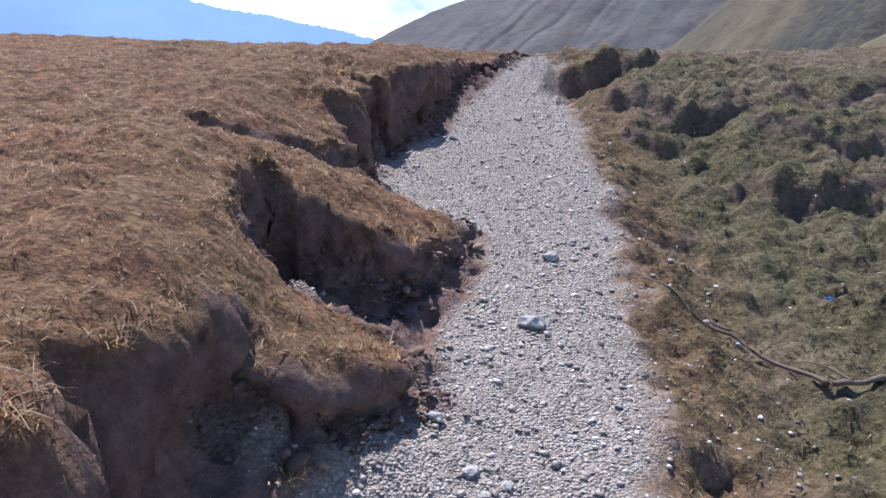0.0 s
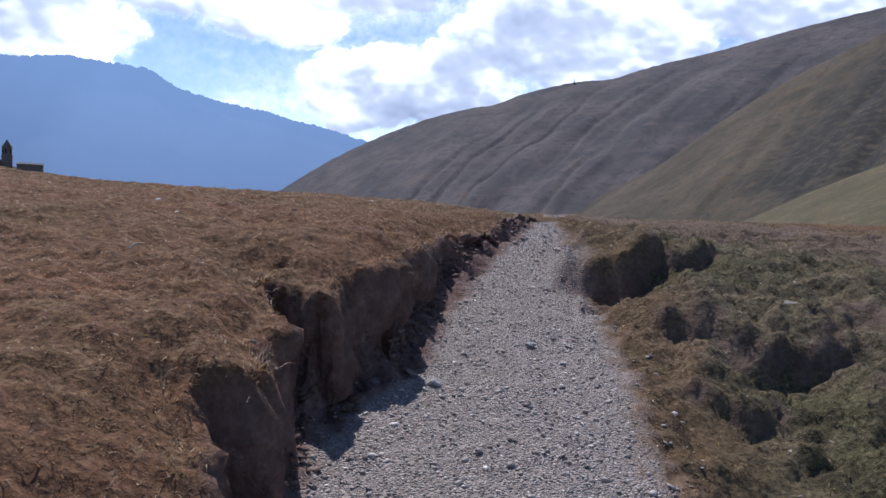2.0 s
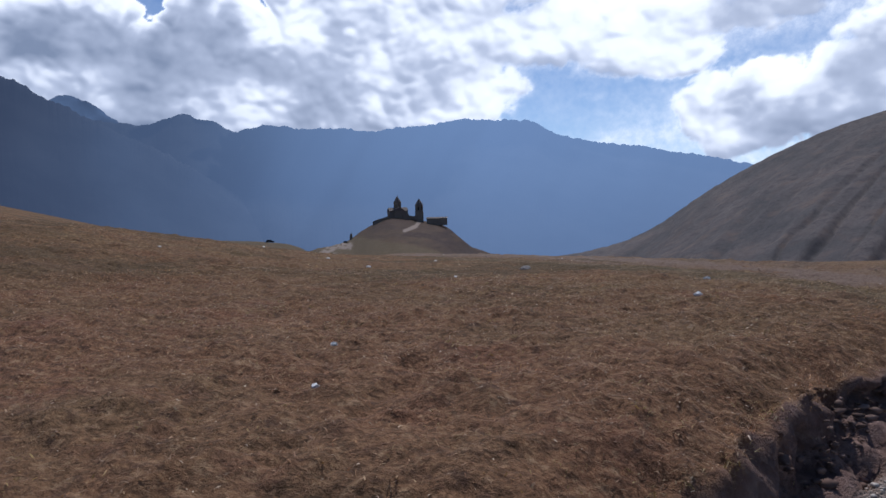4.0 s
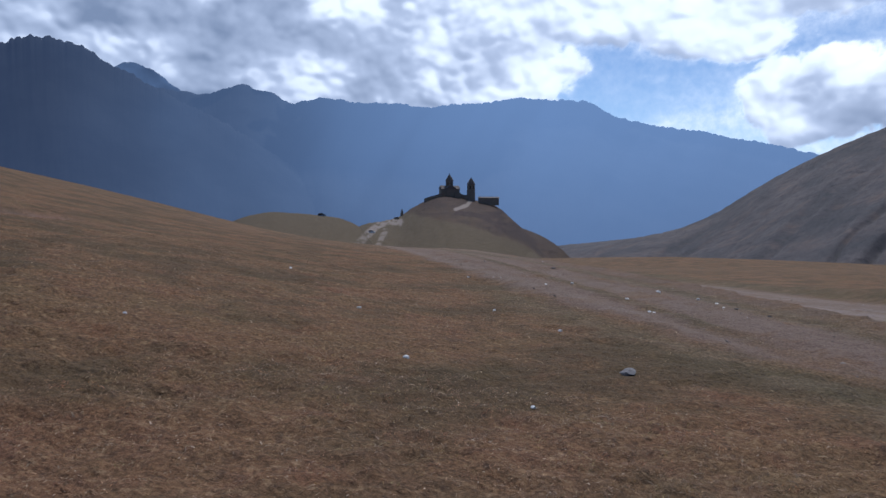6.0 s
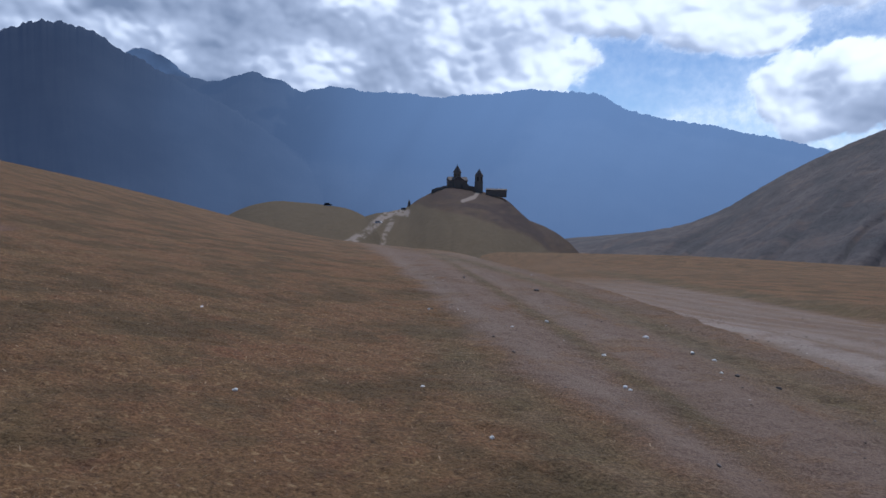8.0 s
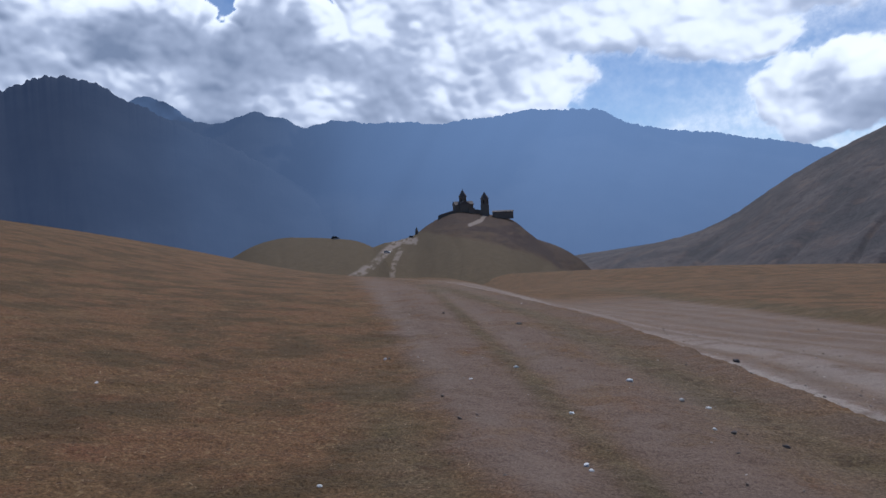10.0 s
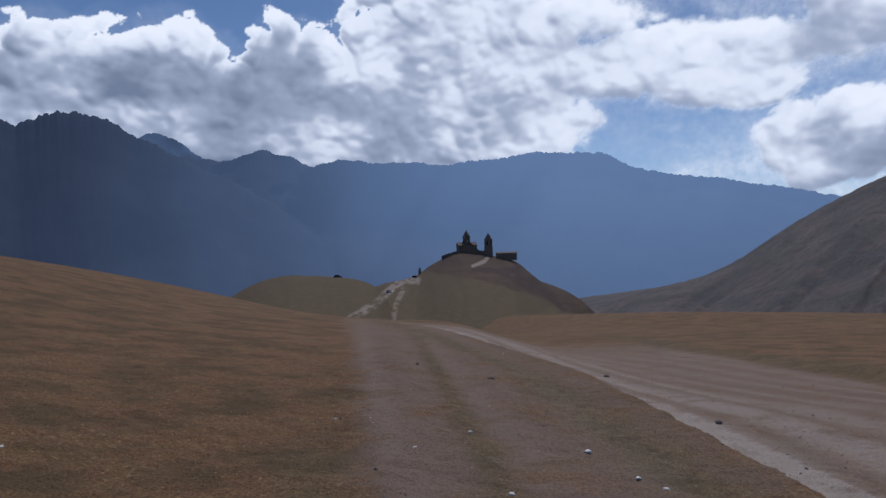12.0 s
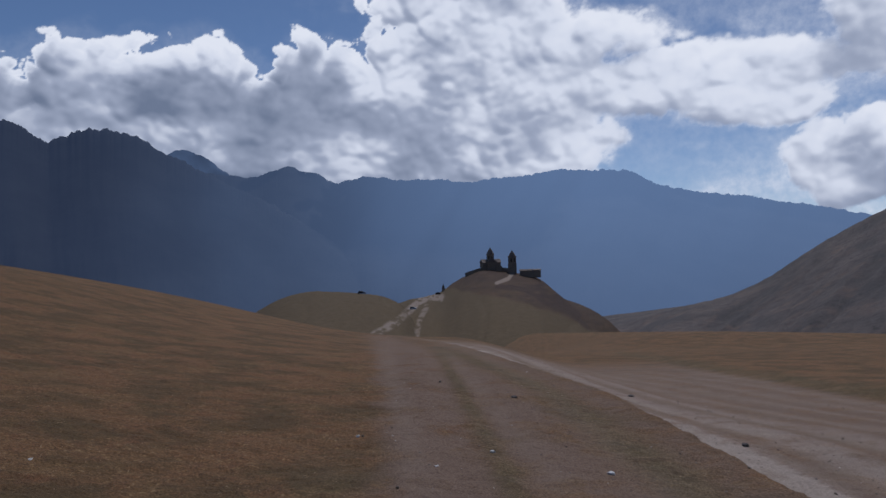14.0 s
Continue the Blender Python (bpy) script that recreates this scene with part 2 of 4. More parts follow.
def spline(x, nodes):
    """A smooth curve through (x, value) nodes."""
    px, py = np.array([n[0] for n in nodes], float), np.array([n[1] for n in nodes], float)
    slope = np.gradient(py, px)
    x = np.clip(x, px[0], px[-1])
    i = np.clip(np.searchsorted(px, x) - 1, 0, len(px) - 2)
    h = px[i + 1] - px[i]
    t = (x - px[i]) / h
    return ((1 + 2 * t) * (1 - t) ** 2 * py[i] + t * (1 - t) ** 2 * h * slope[i]
            + t * t * (3 - 2 * t) * py[i + 1] + t * t * (t - 1) * h * slope[i + 1])


EDGE = [(-1.0, -4), (-0.85, 0.0), (-0.8, 1.1), (-0.73, 1.25), (-0.79, 1.43), (-0.7, 1.59), (-0.67, 1.8), (-0.6, 2.07), (-0.53, 2.06), (-0.51, 1.97), (-0.44, 1.96),
        (-0.36, 2.04), (-0.28, 2.14), (-0.17, 2.26), (-0.12, 2.32), (-0.16, 2.42), (-0.3, 2.43), (-0.54, 2.36), (-0.7, 2.42), (-0.74, 2.66), (-0.8, 2.9), (-0.75, 3.06),
        (-0.62, 3.02), (-0.25, 3.05), (-0.12, 3.18), (0.05, 3.55), (0.09, 3.72), (0.04, 3.8), (-0.15, 3.66), (-0.45, 3.5), (-0.8, 3.34), (-1.05, 3.22),
        (-1.14, 3.3), (-0.92, 3.46), (-0.75, 3.58), (-0.5, 3.8), (-0.58, 4.1), (-0.66, 4.2), (-0.46, 4.32),
        (-0.53, 4.65), (-0.49, 4.85), (-0.64, 5.15), (-0.78, 5.5), (-0.54, 5.34), (-0.39, 5.33), (-0.36, 5.6), (-0.16, 5.78), (-0.14, 6.2), (0.0, 6.55),
        (0.03, 6.95), (0.18, 7.3), (0.22, 7.6), (0.42, 7.95), (0.6, 8.4), (0.93, 8.95)]
FOOT = [(-4, -0.7), (1.9, -0.42), (2.25, -0.3), (2.5, -0.14), (2.8, -0.1), (3.7, 0.11), (4.25, -0.3), (4.6, -0.47), (5.05, -0.47), (5.3, -0.35), (5.7, -0.1), (6.35, 0.05), (7.1, 0.27),
        (8.7, 0.88), (10, 1.1)]
RIM = [(-4, 0.3), (1.9, 0.56), (2.75, 0.72), (3.9, 0.9), (5.1, 1.0), (7.1, 1.09), (9, 1.25), (10.5, 1.6)]
TREAD = [(-6, -1.24), (-3, -0.64), (0, -0.04), (2.85, 0.53), (5.58, 1.07), (7.1, 1.38), (8.3, 1.66), (9.2, 1.79), (10.4, 1.87)]
MEADOW = [(-30, -2.6), (-6, 0.15), (-3, 0.55), (0, 0.95), (2, 1.19), (3.25, 1.34), (5.2, 1.64), (6.4, 1.79), (8, 1.86), (10, 1.9), (12, 1.9)]
VERGE = [(-30, -5), (-6, -1.2), (-3, -0.6), (0, 0.0), (2.8, 0.45), (4.3, 0.72), (5.3, 0.97), (5.9, 1.22), (6.5, 1.46), (7.3, 1.66),
         (8.4, 1.79), (10, 1.88), (12, 1.9)]


def edge_distance(x, y):
    """How far a point lies beyond the broken edge of the turf, on the trail's side; negative on the meadow."""
    best = np.full(x.shape, 1e9)
    side = np.full(x.shape, -1.0)
    crossings = np.zeros(x.shape, int)
    for (ax, ay), (bx, by) in zip(EDGE, EDGE[1:]):
        dx, dy = bx - ax, by - ay
        t = np.clip(((x - ax) * dx + (y - ay) * dy) / (dx * dx + dy * dy), 0, 1)
        best = np.minimum(best, (x - ax - t * dx) ** 2 + (y - ay - t * dy) ** 2)
        if dy != 0:
            inside = ((ay <= y) & (y < by)) | ((by <= y) & (y < ay))
            crossings += inside & (x > ax + (y - ay) / dy * dx)
    side = np.where(crossings % 2 == 1, 1.0, -1.0)
    return np.sqrt(best) * side


def along(x, y):
    """Distances along and across the line from the crest to the chapel hill."""
    dx, dy = x + 1.1, y - 10.9
    return -0.574 * dx + 0.819 * dy, 0.819 * dx + 0.574 * dy


def plateau(x, y):
    s, q = along(x, y)
    sp = np.maximum(s, 0)
    z = 1.87 - 0.0214 * sp - 0.000562 * np.minimum(sp, 150) ** 2 - 0.1 * np.maximum(sp - 150, 0)
    z = np.maximum(z, -30 - 0.14 * np.maximum(sp - 150, 0))
    left = np.maximum(-q - 0.5, 0)
    z = z + 7.9 * (1 - np.exp(-(left / 27.0) ** 2)) * ramp(-60, 6, s) * ramp(0.5, 6, y + 0.35 * np.maximum(-x - 1, 0))
    z = z + 0.32 * ramp(1.5, 6.5, -q) * ramp(18, 5, s) * ramp(-1, 3, s)
    right = np.maximum(q - 1.2, 0)
    far = np.hypot(s, q)
    z = z - 0.15 * ramp(0, 3.0, right) * ramp(-3, 6, s)
    z = z - 1.5 * ramp(9, 40, far) * ramp(2, 9, q)
    z = z - 0.07 * ramp(2, 15, s) * ramp(75, 40, s) * ramp(-6, -1, q) - 0.12 * ramp(-0.5, 2.5, q) * ramp(-4, 1, s) * ramp(8, 10.5, y)
    slope = 4.2 - 0.088 * np.minimum(far, 520) - 0.4 * np.maximum(far - 520, 0)
    z = z + np.maximum(slope - z, 0) * ramp(70, 110, far) * ramp(8, 40, q)
    return z - 0.07 * ramp(-0.5, 1.5, x) * ramp(20, 13, y)


def ground_height(x, y, fine=True):
    """Height of the ground, and how much of it is gravel, bare soil and worn track."""
    warp = 0.05 * fbm(x * 5, y * 5, 3, 5) + 0.02 * vnoise(x * 23, y * 23, 8) if fine else 0
    base = plateau(x, y)
    mid = (spline(y, FOOT) + spline(y, RIM)) / 2
    left = base - (1.9 - spline(y, MEADOW))
    right = base - (1.9 - spline(y, VERGE))
    tread = spline(y, TREAD)
    # turf slopes down on the lobes beside the lower trail
    droop = 0.62 * np.clip((x + 1.1) / 1.2, 0, 1) ** 1.35 * ramp(4.3, 4.0, y) + 0.14 * ramp(-0.75, -0.45, x) * ramp(2.7, 2.45, y)
    sd = np.where((np.abs(x) < 4) & (y < 10) & (y > -4), edge_distance(x + warp, y + warp), np.where(x > mid, 3.0, -3.0))
    sd = np.where(y > 9.4, np.where(x > mid, 3.0, -3.0), sd)
    lip = (0.03 + 0.09 * ramp(3.9, 4.5, y)) * np.exp(-(np.clip(sd + 0.02, -2, 0) / 0.17) ** 2) * ramp(9.0, 8.0, y)
    top = left - droop - lip
    hollow = np.clip(spline(y, FOOT) - x, 0, 1.2)
    floor = tread + (0.3 + 0.35 * ramp(2.5, 1.9, y)) * hollow + 0.06 * np.exp(-np.clip(sd, 0, 3) / 0.1) * ramp(9, 8, y)
    spill = np.maximum(np.exp(-((x + 0.5) / 0.17) ** 2 - ((y - 1.9) / 0.24) ** 2), np.exp(-((x + 0.53) / 0.12) ** 2 - ((y - 2.66) / 0.11) ** 2))
    floor = floor + 0.17 * spill + 0.1 * np.exp(-((x + 0.3) / 0.25) ** 2 - ((y - 2.0) / 0.2) ** 2)
    cut = ramp(-0.01, 0.095, sd)
    z = top + (floor - top) * cut
    over = ramp(0.0, 0.45, x - spline(y, RIM) - warp * 2)
    z = np.where(x > mid, floor + (right - floor) * over, z)
    fade = ramp(8.9, 10.2, y)
    z = z * (1 - fade) + base * fade
    # gravel stretches of the trail, bare faces
    near = 1 - ramp(9.6, 12.5, y)
    gravel = np.where(x > mid, 1 - ramp(-0.08, 0.12, x - spline(y, RIM) - warp * 2.2),
                      ramp(-0.02, 0.16, x - spline(y, FOOT) + warp)) * ramp(0.02, 0.2, sd) * near
    inlet = ramp(0.12, 0.3, sd) * ramp(4.1, 4.35, y) * ramp(6.2, 5.6, y) * (x < mid)
    gravel = np.maximum(gravel, 0.9 * inlet)
    gravel = np.maximum(gravel, 0.75 * ramp(0.45, 0.85, spill + 0.25 * warp / 0.05) * ramp(0.05, 0.12, sd))
    ledge = ramp(3.3, 3.5, y) * ramp(4.25, 4.0, y) * ramp(0.07, 0.16, sd) * (x < mid)
    soil = ramp(-0.015, 0.03, sd) * (x < mid) * near * (1 - gravel) * (1 - 0.85 * ledge)
    # mossy hummocks on the verge, their faces towards the lower trail broken and bare
    beyond = x - spline(y, RIM) - warp * 2
    vs = (0.5 * ramp(-0.05, 0.15, beyond) + 0.5 * ramp(0.2, 0.85, beyond + warp * 4)) * ramp(11, 8.0, y) * ramp(-4, 1, y) * ramp(14, 6, x)
    if fine:
        hum = fbm(x * 1.9 + 3.1, y * 1.9, 3, 21)
        bump = 0.08 * np.clip(hum, -0.6, 1) + 0.07 * fbm(x * 6, y * 6, 3, 31) + 0.04 * np.clip(fbm(x * 15, y * 15, 2, 33), -0.2, 1)
        wx, wy = x + 0.06 * fbm(x * 4, y * 4, 3, 41), y + 0.06 * fbm(x * 4, y * 4, 3, 43)
        for hx, hy, rx, ry, h in ((1.32, 7.28, 0.32, 0.26, 0.45), (1.12, 6.88, 0.11, 0.1, 0.11), (1.84, 7.3, 0.26, 0.2, 0.25), (1.57, 6.38, 0.16, 0.14, 0.17),
                                  (2.05, 6.4, 0.45, 0.36, 0.26), (1.62, 5.75, 0.24, 0.18, 0.13), (2.45, 5.0, 0.46, 0.34, 0.27), (1.14, 4.16, 0.24, 0.17, 0.11),
                                  (2.9, 5.75, 0.5, 0.3, 0.18), (0.76, 2.16, 0.12, 0.1, 0.06), (3.3, 6.6, 0.6, 0.35, 0.16)):
            d = np.hypot((wx - hx) / rx, (wy - hy) / np.where(wy < hy, ry, 2.2 * ry))
            z = z + 0.5 * h * ramp(1.2, 0.72, d) * (0.85 + 0.25 * fbm(x * 9, y * 9, 3, 47))
            z = z - 0.3 * h * np.exp(-((wx - hx) / rx) ** 2 - ((wy - hy + 1.3 * ry) / (0.55 * ry)) ** 2)
            soil = np.maximum(soil, 0.5 * ramp(1.25, 1.1, d + 0.3 * fbm(x * 12, y * 12, 2, 49)) * ramp(0.76, 0.9, d) * ramp(0.15 * ry, -0.35 * ry, wy - hy))
        z = z + vs * bump
        rough = 0.018 + 0.045 * soil
        z = z + soil * 0.05 * fbm(x * 5 + 2, y * 5, 3, 7)
        z = z + (fbm(x * 3, y * 3, 3, 3) * 0.03 + fbm(x * 11, y * 11, 3, 4) * rough * 1.4) * (1 - 0.75 * gravel) * ramp(60, 20, np.hypot(x, y))
        # tussocks of the grazed turf
        tuss = np.clip(fbm(x * 6.5 + 1.3, y * 6.5, 2, 131), -0.15, 1) + 0.35 * np.clip(fbm(x * 2.4, y * 2.4, 2, 137), -0.2, 1)
        z = z + 0.028 * tuss * np.clip(1 - 1.5 * gravel - soil, 0, 1) * ramp(1.6, 0.6, x) * (0.35 + 0.65 * ramp(8.5, 6, y)) * ramp(40, 14, y)
        z = z + 0.016 * np.clip(fbm(x * 15 + 4, y * 15, 2, 139), -0.3, 1) * np.clip(1 - 1.5 * gravel - soil, 0, 1) * ramp(12, 8, y)
        z = z + gravel * 0.012 * fbm(x * 9, y * 9, 3, 6)
    s, q = along(x, y)
    # ruts and the pale road beyond the crest
    wob = 0.5 * fbm(s * 0.12, q * 0.12 + 5, 2, 51)
    lefthand = -0.085 * s + 0.5 * ramp(9, 0, s) + 0.5 * ramp(4, 0, s)
    bend = 0.16 * np.maximum(s - 16, 0)
    worn = ramp(-0.3, 0.25, q - lefthand + wob * 0.4 + 0.22 * vnoise(s * 1.1, q * 1.1, 53)) * ramp(4.2, 3.8, q + bend + wob * 0.3) * ramp(-7, -1, s + q * 0.6)
    strip = np.exp(-((q - (1.0 - 0.037 * s) + wob * 0.2) / 0.2) ** 2) + np.exp(-((q - 3.0 + bend * 0.7 + 0.04 * s + wob * 0.3) / 0.6) ** 2)
    worn = worn * (1 - 0.9 * np.clip(strip, 0, 1) * ramp(-2, 5, s))
    worn = worn * (1 - 0.55 * ramp(3.2, 3.7, q + bend))
    qr = q + 0.12 + bend + wob * 0.35
    far_side = 14.3 + 0.5 * wob
    road = ramp(3.85, 4.15, qr) * ramp(far_side + 0.5, far_side - 0.3, q) * ramp(-3, 2, s) * ramp(54, 36, s)
    ruts = 0.62 + 0.38 * np.cos(qr * 3.6 + wob * 2.4)
    pale = road * np.where(qr > 5.6, (0.3 + 0.45 * ramp(11, 6, qr)) * ruts, 1.0)
    dusty = np.exp(-((q - lefthand - 0.35 + wob * 0.3) / 0.22) ** 2) + 0.8 * np.exp(-((q - lefthand * 0.55 - 1.55 + wob * 0.2) / 0.25) ** 2) + 0.6 * np.exp(-((q - 2.3 + bend * 0.6) / 0.3) ** 2)
    pale = np.maximum(pale, 0.14 * np.clip(dusty, 0, 1) * ramp(1, 5, s) * ramp(60, 30, s))
    vs_strip = 0.65 * np.clip(strip, 0, 1) * ramp(1, 5, s) * ramp(40, 24, s)
    worn = np.maximum(worn, 0.85 * road)
    z = z + 0.06 * np.exp(-((qr - 3.7) / 0.3) ** 2) * ramp(-2, 4, s) * ramp(50, 30, s) - (0.62 - 0.4 * ramp(20, 34, s)) * ramp(3.8, 4.4, qr) * ramp(far_side + 1.8, far_side, q) * ramp(-2, 4, s) * ramp(80, 40, s)
    if fine:
        z = z + 0.03 * (worn * np.cos(q * 3.3 + 0.33 * s * 0.3 + wob) + pale * np.cos(qr * 4.2)) * ramp(-2, 3, s)
    scar = ramp(1.2, 0.8, np.hypot((x + 18) / 0.9 + (y - 16) / 1.2, ((y - 16) / 1.2 - (x + 18) / 0.9) * 0.3))
    z, soil = z - 0.2 * scar, np.maximum(soil, 0.7 * scar)
    vs = np.maximum(vs, 0.55 * np.exp(-((q - lefthand + 0.55 + wob * 0.4) / 0.4) ** 2) * ramp(-5, -1, s) * ramp(11, 5, s))
    vs = np.maximum(vs, vs_strip * (1 - road))
    vs = np.maximum(vs, 0.6 * np.exp(-((q - far_side - 0.9) / 0.8) ** 2) * ramp(0, 6, s) * ramp(80, 55, s))
    return z, gravel, soil, worn, pale, vs


# ---- the land ----
def sheet(name, X, Y, Z, material, attributes=(), smooth=True):
    """A mesh from a grid of points, with its masks."""
    rows, cols = X.shape
    me = bpy.data.meshes.new(name)
    idx = np.arange(rows * cols).reshape(rows, cols)
    quads = np.stack([idx[:-1, :-1], idx[:-1, 1:], idx[1:, 1:], idx[1:, :-1]], -1).reshape(-1, 4)
    me.vertices.add(rows * cols)
    me.vertices.foreach_set("co", np.stack([X, Y, Z], -1).astype(np.float32).ravel())
    me.loops.add(quads.size)
    me.loops.foreach_set("vertex_index", quads.astype(np.int32).ravel())
    me.polygons.add(len(quads))
    me.polygons.foreach_set("loop_start", np.arange(0, quads.size, 4, dtype=np.int32))
    me.update(calc_edges=True)
    me.polygons.foreach_set("use_smooth", np.full(len(quads), smooth))
    for key, values in attributes:
        me.attributes.new(key, "FLOAT", "POINT").data.foreach_set("value", np.clip(values, 0, 1).astype(np.float32).ravel())
    me.materials.append(material)
    return new(name, me)


def grade(a, b, step, low, high, growth):
    """Coordinates with even steps from a to b and growing ones out to low and high."""
    mid = list(np.arange(a, b, step))
    up, down, d = [mid[-1]], [mid[0]], step
    while up[-1] < high:
        d *= growth
        up.append(up[-1] + d)
    d = step
    while down[-1] > low:
        d *= growth
        down.append(down[-1] - d)
    return np.array(down[:0:-1] + mid + up[1:])


gx = np.concatenate([grade(-2.0, -1.15, 0.028, -2.1, -1.14, 1.0), grade(-1.13, 0.9, 0.021, -1.14, 0.91, 1.0), grade(0.93, 2.9, 0.028, 0.92, 900, 1.055)])
gx = np.concatenate([grade(-13, -2.1, 0.085, -900, -2.2, 1.06), gx[gx > -2.05]])
gy = grade(0.95, 6.0, 0.0205, -160, 6.01, 1.04)
gy = np.concatenate([gy[gy < 6.02], np.arange(6.03, 9.4, 0.025), grade(9.5, 27, 0.07, 9.4, 1000, 1.05)])
gx, gy = (np.array([v for v, w in zip(g, np.append(-1e9, g)) if v > w + 0.01]) for g in (gx, gy))
X, Y = np.meshgrid(gx, gy)
Z, gravel, soil, worn, pale, verge = ground_height(X, Y)
olive = ramp(6.5, 12, Y + 0.6 * np.maximum(-X - 2, 0))
# the broken bank leans out and in, with clods and an overhanging lip of turf
bank = (np.abs(X) < 3) & (Y > 0.8) & (Y < 9.3)
sd = np.where(bank, edge_distance(X, Y), -3.0)
dsy, dsx = np.gradient(sd, gy, gx)
lumps = fbm((X + Y) * 6, Z * 7 + X, 3, 141) + 0.5 * fbm((X - Y) * 15, Z * 16, 2, 147)
push = (0.085 * lumps + 0.035 * np.exp(-((sd - 0.03) / 0.025) ** 2) - 0.075 * np.exp(-((sd - 0.09) / 0.04) ** 2)) * np.exp(-((sd - 0.06) / 0.1) ** 2)
push = np.where(bank & (soil > 0.02), push, 0.0)
norm = np.maximum(np.hypot(dsx, dsy), 0.3)
X, Y = X + push * dsx / norm, Y + push * dsy / norm
ground = sheet("ground", X, Y, Z, GROUND, (("olive", olive), ("gravel", gravel), ("soil", soil), ("worn", worn), ("pale", pale), ("verge", verge)))
tagged(ground, "dry brown mountain meadow with eroded gravel trail and dirt track", "ground", kind="structure")

EYE_Z = 3.8


def landform(name, nodes, r_base, r_crest, z_base, material, seed, gully=0.0, lines=18.0, slant=0.5, bulge=1.0, n_az=260, n_r=90,
             rough=0.12, masks=None):
    """A hill or ridge: a crest of given heights, a flank towards the meadow with gullies, and a back."""
    az = np.linspace(nodes[-1][0], nodes[0][0], n_az)
    el = spline(az, nodes[::-1]) + rough * fbm(az * 2.6, az * 0 + seed, 6, seed, 0.66)
    zc = EYE_Z + r_crest * np.tan(np.radians(el))
    zs = EYE_Z + r_crest * np.tan(np.radians(spline(az, nodes[::-1])))
    u = np.concatenate([np.linspace(0, 1, n_r), np.linspace(1.05, 1.5, 8)])
    A, U = np.meshgrid(np.radians(az), u)
    inner = np.clip(U, 0, 1)
    ZC = zs + (zc - zs) * inner ** 10
    R = r_base + (r_crest - r_base) * U
    Zs = z_base + (ZC - z_base) * inner ** bulge - np.maximum(U - 1, 0) * (ZC - z_base) * 0.9
    deg = np.degrees(A)
    shift = deg - slant * (1 - inner) * 6 + 1.2 * fbm(deg * 0.25, inner * 3, 3, seed + 4)
    cuts = 1 - np.abs(fbm(shift * lines / 100.0, inner * 0.6, 2, seed + 9)) * 2
    side = fbm(shift * lines / 160.0, inner * 1.2, 3, seed + 20)
    env = np.sin(np.pi * np.clip(inner, 0, 1)) ** 0.8
    small = fbm(deg * 1.4 - slant * (1 - inner) * 8, inner * 7, 4, seed + 30)
    Zs = Zs + gully * env * (0.9 * side - 0.8 * np.clip(cuts - 0.45, 0, 1) ** 1.5 + 0.13 * small)
    Xs, Ys = -1.1 - np.sin(A) * R, 10.9 + np.cos(A) * R
    return sheet(name, Xs[:, ::-1], Ys[:, ::-1], Zs[:, ::-1], material, masks(deg, Zs, R, inner)[::1] if masks else ())


def flip(pairs):
    return tuple((k, v[:, ::-1]) for k, v in pairs)


def painted_haze(deg, z, r, inner):
    """Mask for painted haze and beams: brighter towards the sun's bearing and up the slope."""
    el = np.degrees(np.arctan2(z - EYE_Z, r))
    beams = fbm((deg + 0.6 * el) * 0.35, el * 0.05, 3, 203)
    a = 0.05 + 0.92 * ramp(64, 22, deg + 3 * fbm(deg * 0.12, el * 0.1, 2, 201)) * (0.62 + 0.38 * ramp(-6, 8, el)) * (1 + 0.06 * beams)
    return flip((("haze_glow", a),))


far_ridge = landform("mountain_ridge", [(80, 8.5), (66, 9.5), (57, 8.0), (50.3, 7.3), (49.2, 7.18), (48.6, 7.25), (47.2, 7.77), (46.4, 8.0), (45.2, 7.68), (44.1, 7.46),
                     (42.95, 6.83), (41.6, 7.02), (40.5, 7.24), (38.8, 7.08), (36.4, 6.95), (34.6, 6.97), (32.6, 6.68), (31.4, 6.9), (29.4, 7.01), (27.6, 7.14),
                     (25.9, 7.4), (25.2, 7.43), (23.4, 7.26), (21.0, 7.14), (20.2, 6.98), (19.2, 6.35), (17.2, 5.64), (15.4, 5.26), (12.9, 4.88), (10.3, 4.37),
                     (8, 3.87), (4.6, 3.05), (-4, 1.0), (-16, -1.0)], 1900, 4000, -520, RIDGE, 3, 60, 9, 0.3, 1.15, 1300, 36, 0.2, painted_haze)
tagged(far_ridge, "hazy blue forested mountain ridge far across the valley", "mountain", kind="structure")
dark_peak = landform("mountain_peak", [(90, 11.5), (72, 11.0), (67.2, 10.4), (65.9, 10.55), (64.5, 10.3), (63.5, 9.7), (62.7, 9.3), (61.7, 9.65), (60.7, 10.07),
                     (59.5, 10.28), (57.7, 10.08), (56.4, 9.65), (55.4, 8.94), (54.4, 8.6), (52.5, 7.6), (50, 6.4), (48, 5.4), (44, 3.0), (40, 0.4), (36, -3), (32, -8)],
                     1500, 3300, -480, RIDGE, 5, 50, 9, -0.3, 1.1, 900, 36, 0.26, painted_haze)
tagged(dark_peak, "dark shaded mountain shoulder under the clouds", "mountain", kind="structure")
# the summit's paleness is the same painted haze, at a nearly even level
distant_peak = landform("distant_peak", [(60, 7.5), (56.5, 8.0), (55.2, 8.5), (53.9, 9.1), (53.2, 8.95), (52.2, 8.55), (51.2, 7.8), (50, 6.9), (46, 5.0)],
                        4150, 4420, 300, RIDGE, 7, 25, 40, 0.3, 1.0, 240, 30, 0.16, lambda deg, z, r, inner: flip((("haze_glow", 0.4 + 0.2 * fbm(deg * 0.9 + inner, inner * 4, 4, 205)),)))
